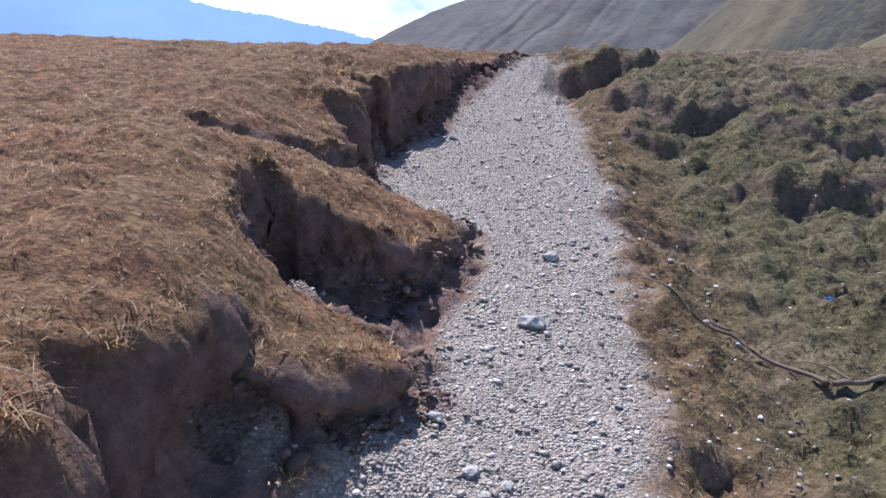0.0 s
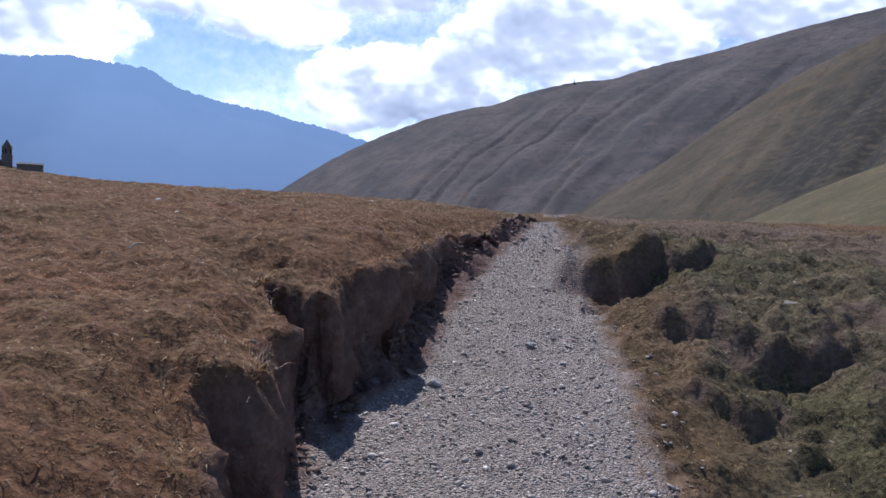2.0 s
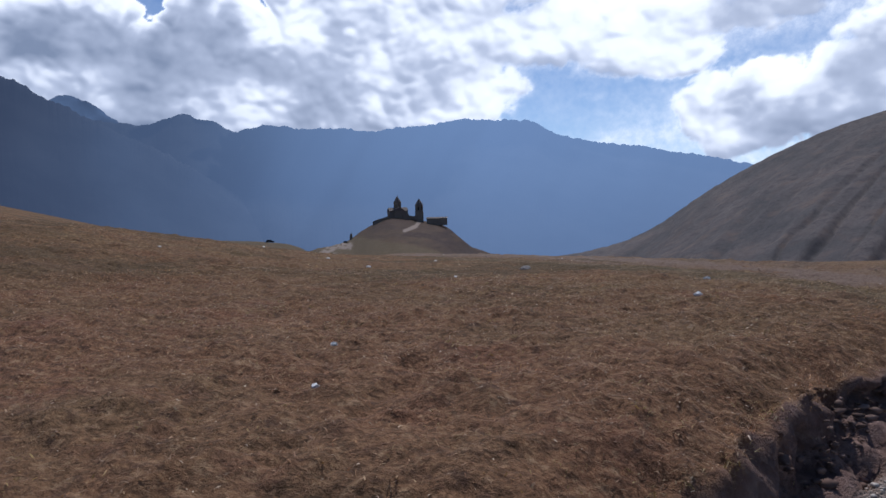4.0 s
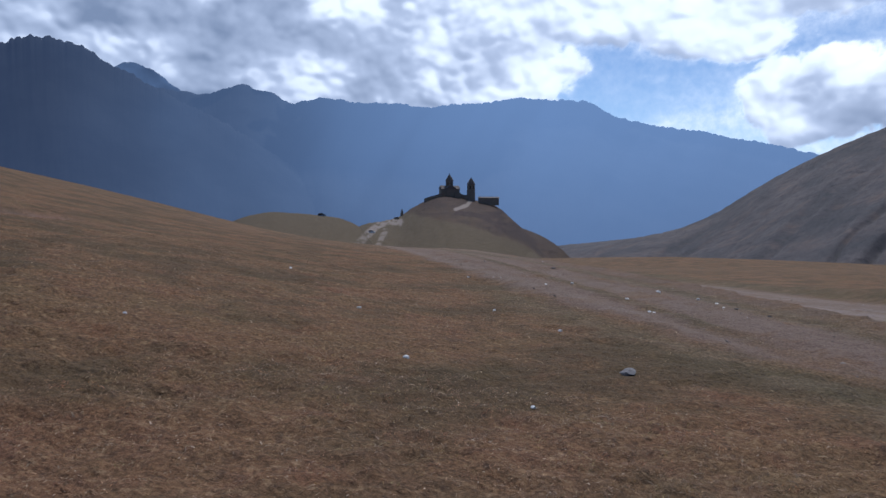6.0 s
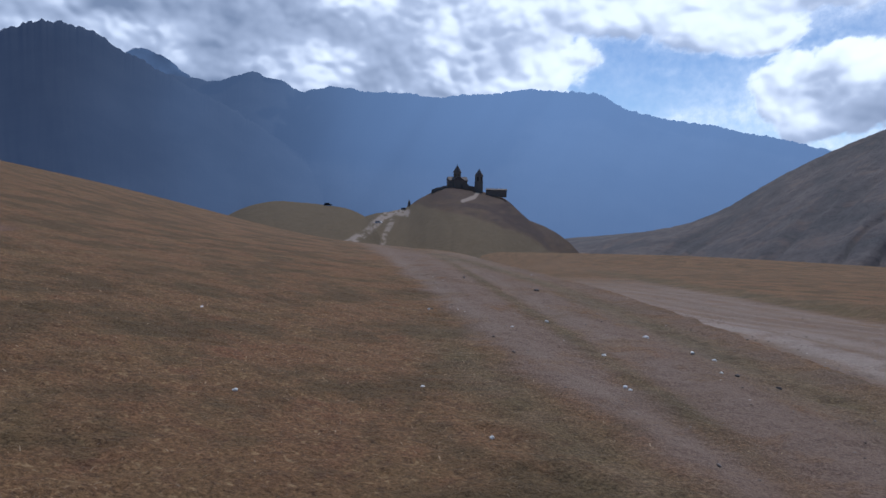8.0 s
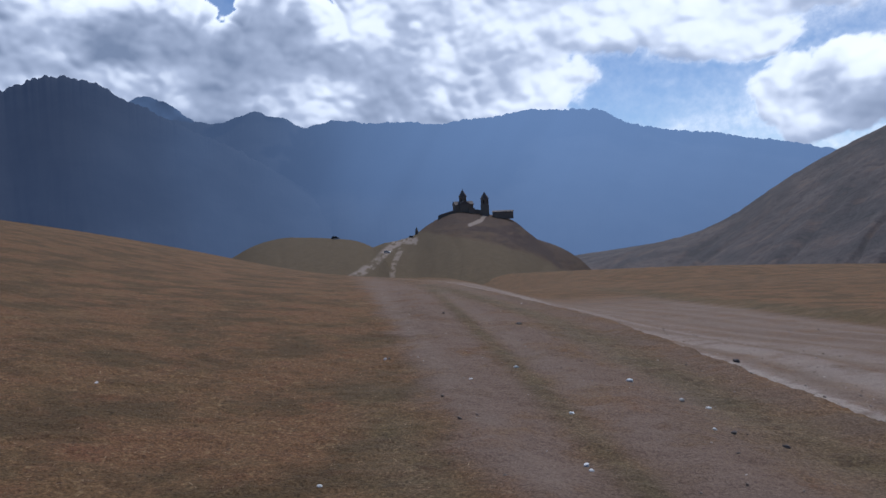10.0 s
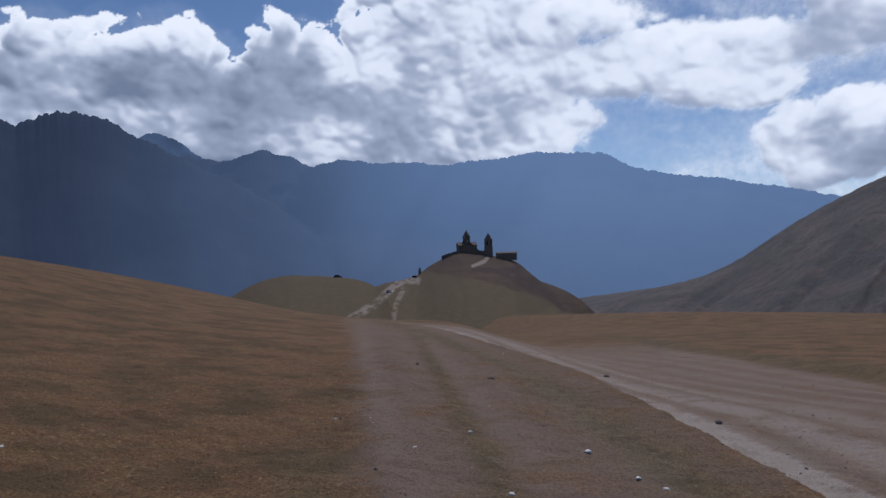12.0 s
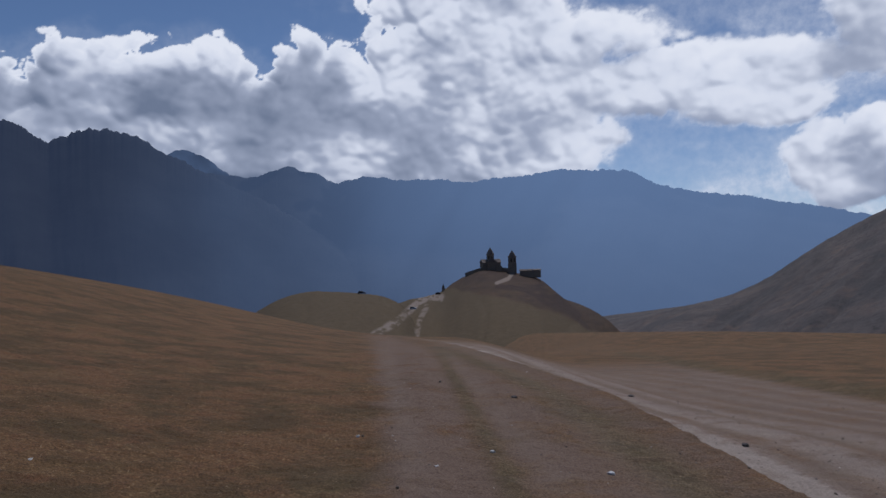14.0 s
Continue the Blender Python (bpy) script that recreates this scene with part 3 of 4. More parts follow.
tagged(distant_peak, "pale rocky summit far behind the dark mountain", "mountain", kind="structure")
hill = landform("grassy_hill", [(27, -7.5), (23, -4.9), (20, -4.0), (17.3, -3.15), (13.4, -2.1), (11.3, -1.1), (8.5, 0.8), (4.5, 3.1), (1.8, 4.35),
                (-0.9, 5.36), (-3, 5.95), (-5.1, 6.41), (-6.4, 7.0), (-8.3, 7.6), (-10.7, 8.19), (-13.8, 8.6), (-15.4, 9.15), (-21.1, 10.6), (-26.7, 12.1), (-30.8, 12.95), (-45, 15), (-70, 16)],
                420, 1250, -110, HILL, 11, 19, 30, 3.2, 0.95, 460, 160, 0.07)
tagged(hill, "large bare grassy hill with gullies on its flank", "hill", kind="structure")


def spur_darkening(deg, z, r, inner):
    """Darker patches on the far half of the spur."""
    el = np.degrees(np.arctan2(z - EYE_Z, r))
    patches = fbm(deg * 0.35, el * 0.5, 5, 211, 0.6)
    return flip((("darker_half", 0.85 * ramp(0.0, 3.5, -deg - 22.5 - 0.75 * np.maximum(el - 1.0, 0) + 3.0 * patches)),))


spur = landform("hill_spur", [(-5, -7.0), (-8, -3.4), (-11, -1.6), (-14.6, 0.5), (-17.9, 2.6), (-21.3, 5.4), (-25, 8.0), (-28.5, 10.0), (-31, 11.3),
                (-40, 15), (-60, 20), (-80, 20)], 240, 700, -70, SPUR, 17, 9, 24, 2.6, 0.9, 260, 120, 0.05, spur_darkening)
tagged(spur, "rounded grassy spur of the hill", "hill", kind="structure")
low_spur = landform("low_spur", [(-16, -6), (-20, -3.6), (-24.5, -1.3), (-27.9, 0.6), (-31.7, 2.5), (-42, 6.5), (-60, 9), (-80, 9)],
                    120, 380, -34, LOW_SPUR, 23, 3, 20, 1.0, 0.9, 200, 80, 0.04)
tagged(low_spur, "low grassy spur beyond the meadow", "hill", kind="structure")


def near_line(az, el, line, width):
    best = np.full(az.shape, 1e9)
    for (ax, ay), (bx, by) in zip(line, line[1:]):
        dx, dy = bx - ax, by - ay
        t = np.clip(((az - ax) * dx + (el - ay) * dy) / (dx * dx + dy * dy), 0, 1)
        best = np.minimum(best, np.hypot(az - ax - t * dx, el - ay - t * dy))
    return 1 - ramp(width * 0.6, width * 1.2, best)


def hill_tracks(deg, z, r, inner):
    el = np.degrees(np.arctan2(z - EYE_Z, r)) + 0.08 * fbm(deg * 3, inner * 9, 3, 77)
    t = near_line(deg, el, [(41.0, -5.2), (40.2, -4.9), (38.3, -3.85), (37.0, -2.75), (36.0, -2.0), (34.9, -2.1)], 0.3)
    t = np.maximum(t, 0.75 * near_line(deg, el, [(36.9, -5.3), (36.6, -3.85), (36.0, -2.75)], 0.22))
    t = t * (1 - 0.9 * ramp(0.02, 0.22, fbm(deg * 4.5, el * 6, 3, 73)))
    t = np.maximum(t, near_line(deg, el, [(30.6, -1.1), (29.7, -0.75), (29.1, -0.1)], 0.16))
    rock = ramp(-0.12, 0.2, fbm(deg * 0.8 + el * 1.1, el * 3.2, 4, 79)) * ramp(31, 27, deg) * ramp(-4.4, -2.6, el)
    rock = np.maximum(rock, ramp(-0.1, 0.3, fbm(deg * 0.9, el * 4, 4, 83)) * ramp(-1.9, -1.2, el - 0.12 * (31 - deg)) * 0.75)
    rock = np.maximum(rock, 0.9 * near_line(deg, el + 0.1 * fbm(deg * 2, el * 2, 3, 87), [(30.5, -1.3), (28.4, -1.6), (27.05, -2.6), (25.0, -3.5), (23.9, -4.6)], 0.24))
    rock = np.maximum(rock, 0.9 * near_line(deg, el + 0.1 * fbm(deg * 2, el * 2, 3, 89), [(27.2, -2.0), (25.8, -2.6), (24.4, -3.6)], 0.2))
    foot = np.interp(deg + 0.6 * fbm(deg * 0.9, el, 3, 91), [22.7, 25.0, 29.7, 34.1, 36.0], [-5.0, -3.75, -2.3, -1.35, -1.2]) + 0.15 * fbm(deg * 1.3, el, 3, 93)
    apron = np.maximum(ramp(0.1, -0.25, el - foot), ramp(35.2, 36.4, deg))
    rock = np.maximum(rock, np.exp(-((el - foot - 0.12) / 0.16) ** 2) * ramp(33, 30, deg) * (0.6 + 0.5 * fbm(deg * 2, el * 2, 3, 95)))
    rock = np.maximum(rock, (0.3 + 0.9 * fbm(deg * 1.7 + el, el * 3.5, 4, 97)) * ramp(-0.1, 0.4, el - foot))
    flank = deg + 1.5 * fbm(deg * 0.7, el * 1.5, 3, 85)
    rock = np.maximum(rock, (0.55 + 0.3 * fbm(deg * 1.5, el * 3, 3, 86)) * np.maximum(ramp(29.3, 27.3, flank) * ramp(-4.8, -3.6, el), ramp(-1.7, -0.9, el + 0.3 * fbm(deg * 0.8, el, 3, 88))))
    return flip((("track", t), ("rock", rock * (1 - t) * (1 - apron)), ("apron", apron)))


chapel_hill = landform("chapel_hill", [(46, -6.5), (41.5, -4.4), (39, -3.0), (37.5, -2.25), (36, -2.0), (34.9, -1.65), (34, -1.05), (32.7, -0.35), (31.4, 0.05),
                       (30.1, -0.15), (28.6, -0.45), (27.3, -0.85), (26.4, -1.6), (25.3, -2.55), (24.1, -3.6), (23.0, -5.0), (22.1, -6.6), (21.3, -8.5), (20, -11)], 250, 560, -34,
                       CHAPEL_HILL, 29, 2.2, 24, 0.6, 0.85, 300, 110, 0.05, hill_tracks)
tagged(chapel_hill, "steep grassy hill with pale track below the chapel", "hill", kind="structure")
knoll = landform("grassy_knoll", [(54, -7), (50.5, -4.0), (48.7, -2.75), (46.9, -1.85), (45.2, -1.45), (42.7, -1.5), (41, -1.65), (39, -2.05), (38, -2.6), (36.8, -4.2), (35, -6.5)],
                 220, 400, -30, CHAPEL_HILL, 37, 1.0, 20, 0.3, 0.6, 160, 60, 0.03, hill_tracks)
tagged(knoll, "low grassy knoll beside the track", "hill", kind="structure")

# ---- clouds ----
# bearing, height, half width, half height in degrees, weight
CLOUDS = [(68, 10.5, 6.5, 4.4, 1.0), (57, 9.5, 9.5, 6.6, 1.0), (52.3, 12.5, 4.6, 4.4, 1.0), (60, 12.2, 4.4, 4.3, 1.0), (48.4, 12.0, 3.2, 2.9, 0.9), (50, 8.6, 24, 3.6, 1.2),
          (43.8, 12.5, 4.2, 4.9, 1.0), (40.5, 11.5, 5, 4.6, 1.0), (34.5, 12.5, 7, 8, 1.2), (30, 15, 8, 6, 1.1), (32.5, 20.5, 7.5, 5, 1.0), (26.5, 10.5, 5, 6, 0.9),
          (17, 13.3, 15, 2.3, 1.0), (11.5, 11.9, 6, 2.1, 0.8), (21.5, 17.0, 5, 1.6, 0.7), (2, 17.2, 5.0, 4.4, 0.9), (5, 7.0, 4.8, 3.3, 1.0), (-1, 7.5, 6, 3.2, 0.9),
          (-11, 11.5, 10, 4.0, 0.8), (-26, 14, 10, 3.5, 0.7)]


def clouds():
    """A far bank of cumulus behind the ridges: heaped billows whose glow is painted bright towards the sun, grey where
    the light has come through more cloud.
    """
    az, el = np.linspace(72, -40, 1180), np.linspace(2, 24, 250)
    A, E = np.meshgrid(az, el)
    da, de = az[0] - az[1], el[1] - el[0]

    def heaps(x, y, octaves, seed, gain):
        """Rounded lumps with sharp creases between them."""
        total, amp, norm = 0, 1.0, 0.0
        for k in range(octaves):
            ca, sa, f = math.cos(0.9 * k + 0.4), math.sin(0.9 * k + 0.4), 2.07 ** k
            n = vnoise((x * ca - y * sa) * f + 11.7 * k, (x * sa + y * ca) * f - 5.3 * k, seed + k)
            total, norm, amp = total + amp * (1.9 * np.sqrt(n * n + 0.004) - 0.72), norm + amp, amp * gain
        return total / norm

    def shifted(v, up, right):
        j, i = int(round(up / de)), int(round(right / da))
        out = np.zeros_like(v)
        h, w = v.shape
        rows, cols = slice(max(0, -j), h - max(0, j)), slice(max(0, -i), w - max(0, i))
        out[rows, cols] = v[max(0, j):h - max(0, -j), max(0, i):w - max(0, -i)]
        return out

    WA, WE = A + 0.6 * fbm(A * 0.35, E * 0.4, 3, 61), E + 0.45 * fbm(A * 0.35, E * 0.4, 3, 67)
    body = np.full(A.shape, -1.0)
    for ca, ce, ra, re, amp in CLOUDS:
        body = np.maximum(body, amp * (1 - ((WA - ca) / ra) ** 2 - ((WE - ce) / re) ** 2))
    body = np.clip(body, -1.2, 0.75)
    soft = ramp(36, 22, A) * (1 - 0.75 * np.exp(-((A - 3) / 7) ** 2 - ((E - 7) / 4) ** 2))
    lumps = heaps(WA * 0.42, WE * 0.5, 6, 211, 0.5)
    wisps = fbm(A * 0.36 + 0.12 * E, E * 0.5 - 0.05 * A, 6, 223, 0.55)
    dense = body + 0.1 + 0.75 * lumps * (1 - 0.55 * soft) + 0.55 * soft * wisps
    thick = np.clip(dense, 0, 0.9)
    # light from the sun's side through the cloud, worked out for the painted shade
    depth = np.zeros_like(thick)
    for k in range(1, 15):
        s = 0.1 * k * (1 + 0.12 * k)
        depth = depth + shifted(thick, 0.9 * s, 0.35 * s) * 0.1 * (1 + 0.24 * k)
    through_cloud = np.exp(-1.5 * depth)
    round_up = 1.4 * np.sqrt(thick + 0.03) + 0.4 * heaps(WA * 0.5, WE * 0.6, 3, 241, 0.5) * ramp(0.02, 0.3, thick)
    for _ in range(8):
        round_up = (round_up + shifted(round_up, de, 0) + shifted(round_up, -de, 0) + shifted(round_up, 0, da) + shifted(round_up, 0, -da)) / 5
    ge, ga = np.gradient(round_up, de, da)
    lit = (0.5 - 0.3 * ga - 0.7 * ge) / np.sqrt(1 + ga * ga + ge * ge)
    patch = fbm(A * 0.22 + 0.15 * E, E * 0.34 - 0.1 * A, 4, 111, 0.5)
    shade = 0.27 + 0.55 * through_cloud + (0.18 + 0.2 * ramp(-0.35, 0.35, patch)) * np.clip(1.3 * lit, -0.7, 0.9) + 0.32 * patch
    shade = shade - 0.1 * ramp(11, 6, E) * ramp(20, 40, A) * ramp(0.0, 0.5, dense) - 0.2 * ramp(38, 58, A) * ramp(0.1, 0.5, dense)
    shade = shade + 0.26 * ramp(0.2, 0.0, dense)
    shade = shade * (1 - 0.25 * soft) + 0.84 * 0.25 * soft - 0.1 * ramp(4, -6, A)
    cover = ramp(-0.02 - 0.2 * soft, 0.08 + 0.22 * soft, dense)
    thin = ramp(-0.7, 0.2, body + 0.5 * wisps) * (0.1 + 0.32 * soft)
    # the veil's last term paints sun glare over the brighter sky
    veil = 0.35 * ramp(0.1, 0.9, fbm(A * 0.12, E * 0.3, 5, 91) + 0.45 * ramp(30, 0, A)) * ramp(56, 34, A) + 0.1 * np.exp(-((A - 9) / 24) ** 2)
    veil = np.clip(np.maximum(veil, thin) + (0.06 + 0.2 * fbm(A * 0.2, E * 0.35, 4, 93)) * ramp(27, 12, A), 0, 0.8)
    alpha = np.maximum(cover, veil)
    mist = 0.82 - 0.1 * ramp(26, 8, A)
    shade = mist + (shade - mist) * np.clip(cover / np.maximum(alpha, 0.01), 0, 1)
    ar, er = np.radians(A), np.radians(E)
    r = 4700
    ob = sheet("cloud_backdrop", -r * np.sin(ar) * np.cos(er), r * np.cos(ar) * np.cos(er), EYE_Z + r * np.sin(er), CLOUD,
               (("cover", alpha * ramp(24, 22.5, E) * ramp(72, 69, A) * ramp(-40, -37, A)), ("shade", shade)))
    tagged(ob, "bright cumulus clouds in a blue sky", "cloud", kind="structure")


clouds()


# ---- loose cover: gravel and grass ----
rng = np.random.default_rng(4)


def loose(name, verts, faces, material, label, category):
    me = bpy.data.meshes.new(name)
    me.vertices.add(len(verts))
    me.vertices.foreach_set("co", verts.astype(np.float32).ravel())
    k = faces.shape[1]
    me.loops.add(faces.size)
    me.loops.foreach_set("vertex_index", faces.astype(np.int32).ravel())
    me.polygons.add(len(faces))
    me.polygons.foreach_set("loop_start", np.arange(0, faces.size, k, dtype=np.int32))
    me.update(calc_edges=True)
    me.materials.append(material)
    return tagged(new(name, me), label, category, kind="stuff")


def pebbles(name, x, y, size, material, label, category, sink=0.2):
    """Angular stones, each with its own shape and turn."""
    bm = bmesh.new()
    bmesh.ops.create_icosphere(bm, subdivisions=1, radius=1)
    bv = np.array([v.co[:] for v in bm.verts])
    bf = np.array([[v.index for v in f.verts] for f in bm.faces])
    bm.free()
    n = len(x)
    z = ground_height(x, y)[0]
    v = bv[None] * (1 + rng.uniform(-0.32, 0.32, (n, len(bv), 1)))
    v = v * np.stack([rng.uniform(0.7, 1.35, n), rng.uniform(0.7, 1.2, n), rng.uniform(0.25, 0.6, n)], -1)[:, None]
    t, p = rng.uniform(0, 2 * np.pi, n), rng.normal(0, 0.35, n)
    c, s = np.cos(t)[:, None], np.sin(t)[:, None]
    X, Y, W = v[..., 0], v[..., 1], v[..., 2]
    W, X = W * np.cos(p)[:, None] + X * np.sin(p)[:, None], X * np.cos(p)[:, None] - W * np.sin(p)[:, None]
    X, Y = X * c - Y * s, X * s + Y * c
    v = np.stack([X, Y, W], -1) * size[:, None, None] + np.stack([x, y, z + size * (0.45 - sink)], -1)[:, None]
    f = bf[None] + (np.arange(n) * len(bv))[:, None, None]
    return loose(name, v.reshape(-1, 3), f.reshape(-1, 3), material, label, category)


def blades(name, x, y, length, width, lean, material, label, droop=0.0, lift=0.0):
    """Single blades of grass, bent once."""
    n = len(x)
    z = ground_height(x, y)[0] - 0.004 + lift
    t, side = rng.uniform(0, 2 * np.pi, n), rng.uniform(0, 2 * np.pi, n)
    up = np.stack([np.cos(t) * np.sin(lean), np.sin(t) * np.sin(lean), np.cos(lean)], -1)
    w = np.stack([np.cos(side), np.sin(side), 0 * side], -1) * (width / 2)[:, None]
    base = np.stack([x, y, z], -1)
    mid = base + up * (length * 0.55)[:, None]
    tip = mid + (up * np.array([1.3, 1.3, 0.6]) + np.array([0, 0, -droop])) * (length * 0.5)[:, None]
    v = np.stack([base - w, base + w, mid + w * 0.8, mid - w * 0.8, tip], 1)
    q = np.arange(n)[:, None] * 5
    f = np.concatenate([q + np.array([0, 1, 2]), q + np.array([0, 2, 3]), q + np.array([3, 2, 4])])
    return loose(name, v.reshape(-1, 3), f, material, label, "grass")


def scatter(n, x0, x1, y0, y1, test):
    x, y = rng.uniform(x0, x1, n), rng.uniform(y0, y1, n)
    keep = rng.random(n) < test(x, y)
    return x[keep], y[keep]


x, y = scatter(60000, -0.9, 1.5, 1.2, 9.6, lambda x, y: ground_height(x, y)[1] ** 1.5)
pebbles("gravel", x, y, np.clip(rng.lognormal(-5.62, 0.55, len(x)), 0.0028, 0.019), STONE, "pale grey angular gravel covering the trail", "gravel")
x, y = scatter(4500, -1.3, 0.6, 1.0, 6.5, lambda x, y: 0.6 * ground_height(x, y)[2])
pebbles("rubble", x, y, np.clip(rng.lognormal(-5.0, 0.5, len(x)), 0.004, 0.02), ROAD_STONE, "small stones in the dark soil of the bank", "gravel")
x, y = scatter(130000, -1.4, 0.9, 1.0, 9.2, lambda x, y: 0.5 * ground_height(x, y)[2] * ramp(0.2, 0.05, edge_distance(x, y)) * (edge_distance(x, y) > 0.06))
pebbles("soil_clods", x, y, np.clip(rng.lognormal(-4.7, 0.55, len(x)), 0.005, 0.05), CLOD, "crumbling dark soil clods on the broken bank", "soil", 0.35)
x, y = scatter(5200, 0.6, 2.4, 1.2, 9.0, lambda x, y: 0.35 * (x < 1.3) + 0.06)
pebbles("verge_stones", x, y, np.clip(rng.lognormal(-5.1, 0.5, len(x)), 0.004, 0.02), STONE, "scattered small stones in the grass verge", "gravel")


def road_cover(x, y):
    g = ground_height(x, y, False)
    return np.clip(0.25 * g[3] + 0.7 * g[4], 0, 1)


x, y = scatter(24000, -24, 8, 10, 45, road_cover)
pebbles("road_stones", x, y, np.clip(rng.lognormal(-4.7, 0.5, len(x)), 0.006, 0.035), ROAD_STONE, "loose stones on the dirt track", "gravel")


def turf_cover(x, y):
    g = ground_height(x, y)
    return np.clip(1 - 1.6 * g[1] - g[2] * 0.93 - 0.85 * g[3] - g[4] - 0.75 * g[5], 0, 1) * (0.45 + 0.55 * ramp(-0.3, 0.35, fbm(x * 1.6, y * 1.6, 3, 101)))


x, y = scatter(290000, -5.0, 1.2, 0.8, 10.5, turf_cover)
blades("meadow_grass", x, y, rng.uniform(0.01, 0.034, len(x)), rng.uniform(0.002, 0.0055, len(x)), np.abs(rng.normal(1.2, 0.3, len(x))), STRAW,
       "short dry straw-coloured meadow grass", 0.3)
x, y = scatter(60000, -2.4, 0.1, 0.9, 3.3, lambda x, y: turf_cover(x, y) * (0.3 + 0.7 * ramp(-0.15, 0.3, fbm(x * 3.3, y * 3.3, 3, 157))))
blades("bank_grass", x, y, rng.uniform(0.008, 0.03, len(x)), rng.uniform(0.0015, 0.0035, len(x)), np.abs(rng.normal(1.05, 0.35, len(x))), STRAW,
       "short dry clumped grass along the top of the bank", 0.4)
x, y = scatter(150000, -26, 9, 7.5, 34, lambda x, y: turf_cover(x, y) * np.clip(9 / np.hypot(x + 1, y - 6), 0, 1) ** 1.2)
blades("far_meadow_grass", x, y, rng.uniform(0.02, 0.055, len(x)), rng.uniform(0.005, 0.011, len(x)), np.abs(rng.normal(1.2, 0.25, len(x))), FAR_STRAW,
       "short dry grass on the meadow beyond the crest", 0.3)
x, y = scatter(70000, -1.6, 1.2, 1.0, 9.2, lambda x, y: np.maximum(np.exp(-((edge_distance(x, y) + 0.03) / 0.05) ** 2), 0.5 * np.exp(-((x + 0.47) / 0.14) ** 2 - ((y - 1.82) / 0.2) ** 2)) * (x < 0.95))
blades("edge_grass", x, y, rng.uniform(0.015, 0.055, len(x)), rng.uniform(0.0025, 0.005, len(x)), np.abs(rng.normal(1.15, 0.4, len(x))), STRAW,
       "longer dry grass hanging over the broken turf edge", 1.0)
x, y = scatter(130000, 0.55, 6.0, 1.2, 10.5, lambda x, y: np.clip(ramp(0.02, 0.5, x - spline(y, RIM)) * (0.3 + 0.7 * ramp(-0.2, 0.4, fbm(x * 2.2, y * 2.2, 3, 111))), 0, 1))
blades("verge_grass", x, y, rng.uniform(0.012, 0.045, len(x)), rng.uniform(0.003, 0.008, len(x)), np.abs(rng.normal(1.1, 0.4, len(x))), GREEN_GRASS,
       "short olive-green grass on the shaded verge", 0.3)


x, y = scatter(44000, -4.5, 0.9, 1.4, 10.5, lambda x, y: turf_cover(x, y) * (0.3 + 0.7 * ramp(0.0, 0.4, fbm(x * 2.1, y * 2.1, 3, 151))))
blades("pale_straw", x, y, rng.uniform(0.008, 0.032, len(x)), rng.uniform(0.003, 0.008, len(x)), np.abs(rng.normal(1.35, 0.2, len(x))), FLECK,
       "scattered straw on the meadow, coloured pale as sunlit glints", 0.4)


x, y = scatter(15000, 0.6, 4.5, 1.3, 9.5, lambda x, y: ramp(0.0, 0.3, x - spline(y, RIM)) * (0.25 + 0.75 * ramp(-0.1, 0.35, fbm(x * 2.7, y * 2.7, 3, 153))))
blades("verge_litter", x, y, rng.uniform(0.008, 0.03, len(x)), rng.uniform(0.004, 0.01, len(x)), np.abs(rng.normal(1.3, 0.25, len(x))), FAR_STRAW,
       "dry leaves and bleached stalks scattered in the verge", 0.4, 0.006)


# ---- single things on the ground ----
def part(name, bm, material, parent, label=""):
    me = bpy.data.meshes.new(name)
    bm.to_mesh(me)
    bm.free()
    me.materials.append(material)
    ob = new(name, me)
    ob.parent = parent
    return tagged(ob, label) if label else ob


def height(x, y):
    return float(ground_height(np.array([x], float), np.array([y], float))[0][0])


def stone(name, x, y, size, material, label, flat=0.55, seed=1, group="", category="stone"):
    bm = bmesh.new()
    bmesh.ops.create_icosphere(bm, subdivisions=2, radius=size / 2)
    for v in bm.verts:
        n = v.co.normalized()
        k = 1 + 0.5 * noise.noise(n * 1.5 + Vector((seed * 3.1, 0, 0))) + 0.3 * noise.noise(n * 3.6 + Vector((0, seed * 1.7, 0)))
        v.co = Vector((n.x * 1.15, n.y * 0.9, n.z * flat)) * k * size / 2
    me = bpy.data.meshes.new(name)
    bm.to_mesh(me)
    bm.free()
    me.materials.append(material)
    ob = new(name, me)
    ob.matrix_world = pose(x, y, height(x, y) + size * flat * 0.28, 0, 0, seed * 47 % 360)
    return tagged(ob, label, category, group)


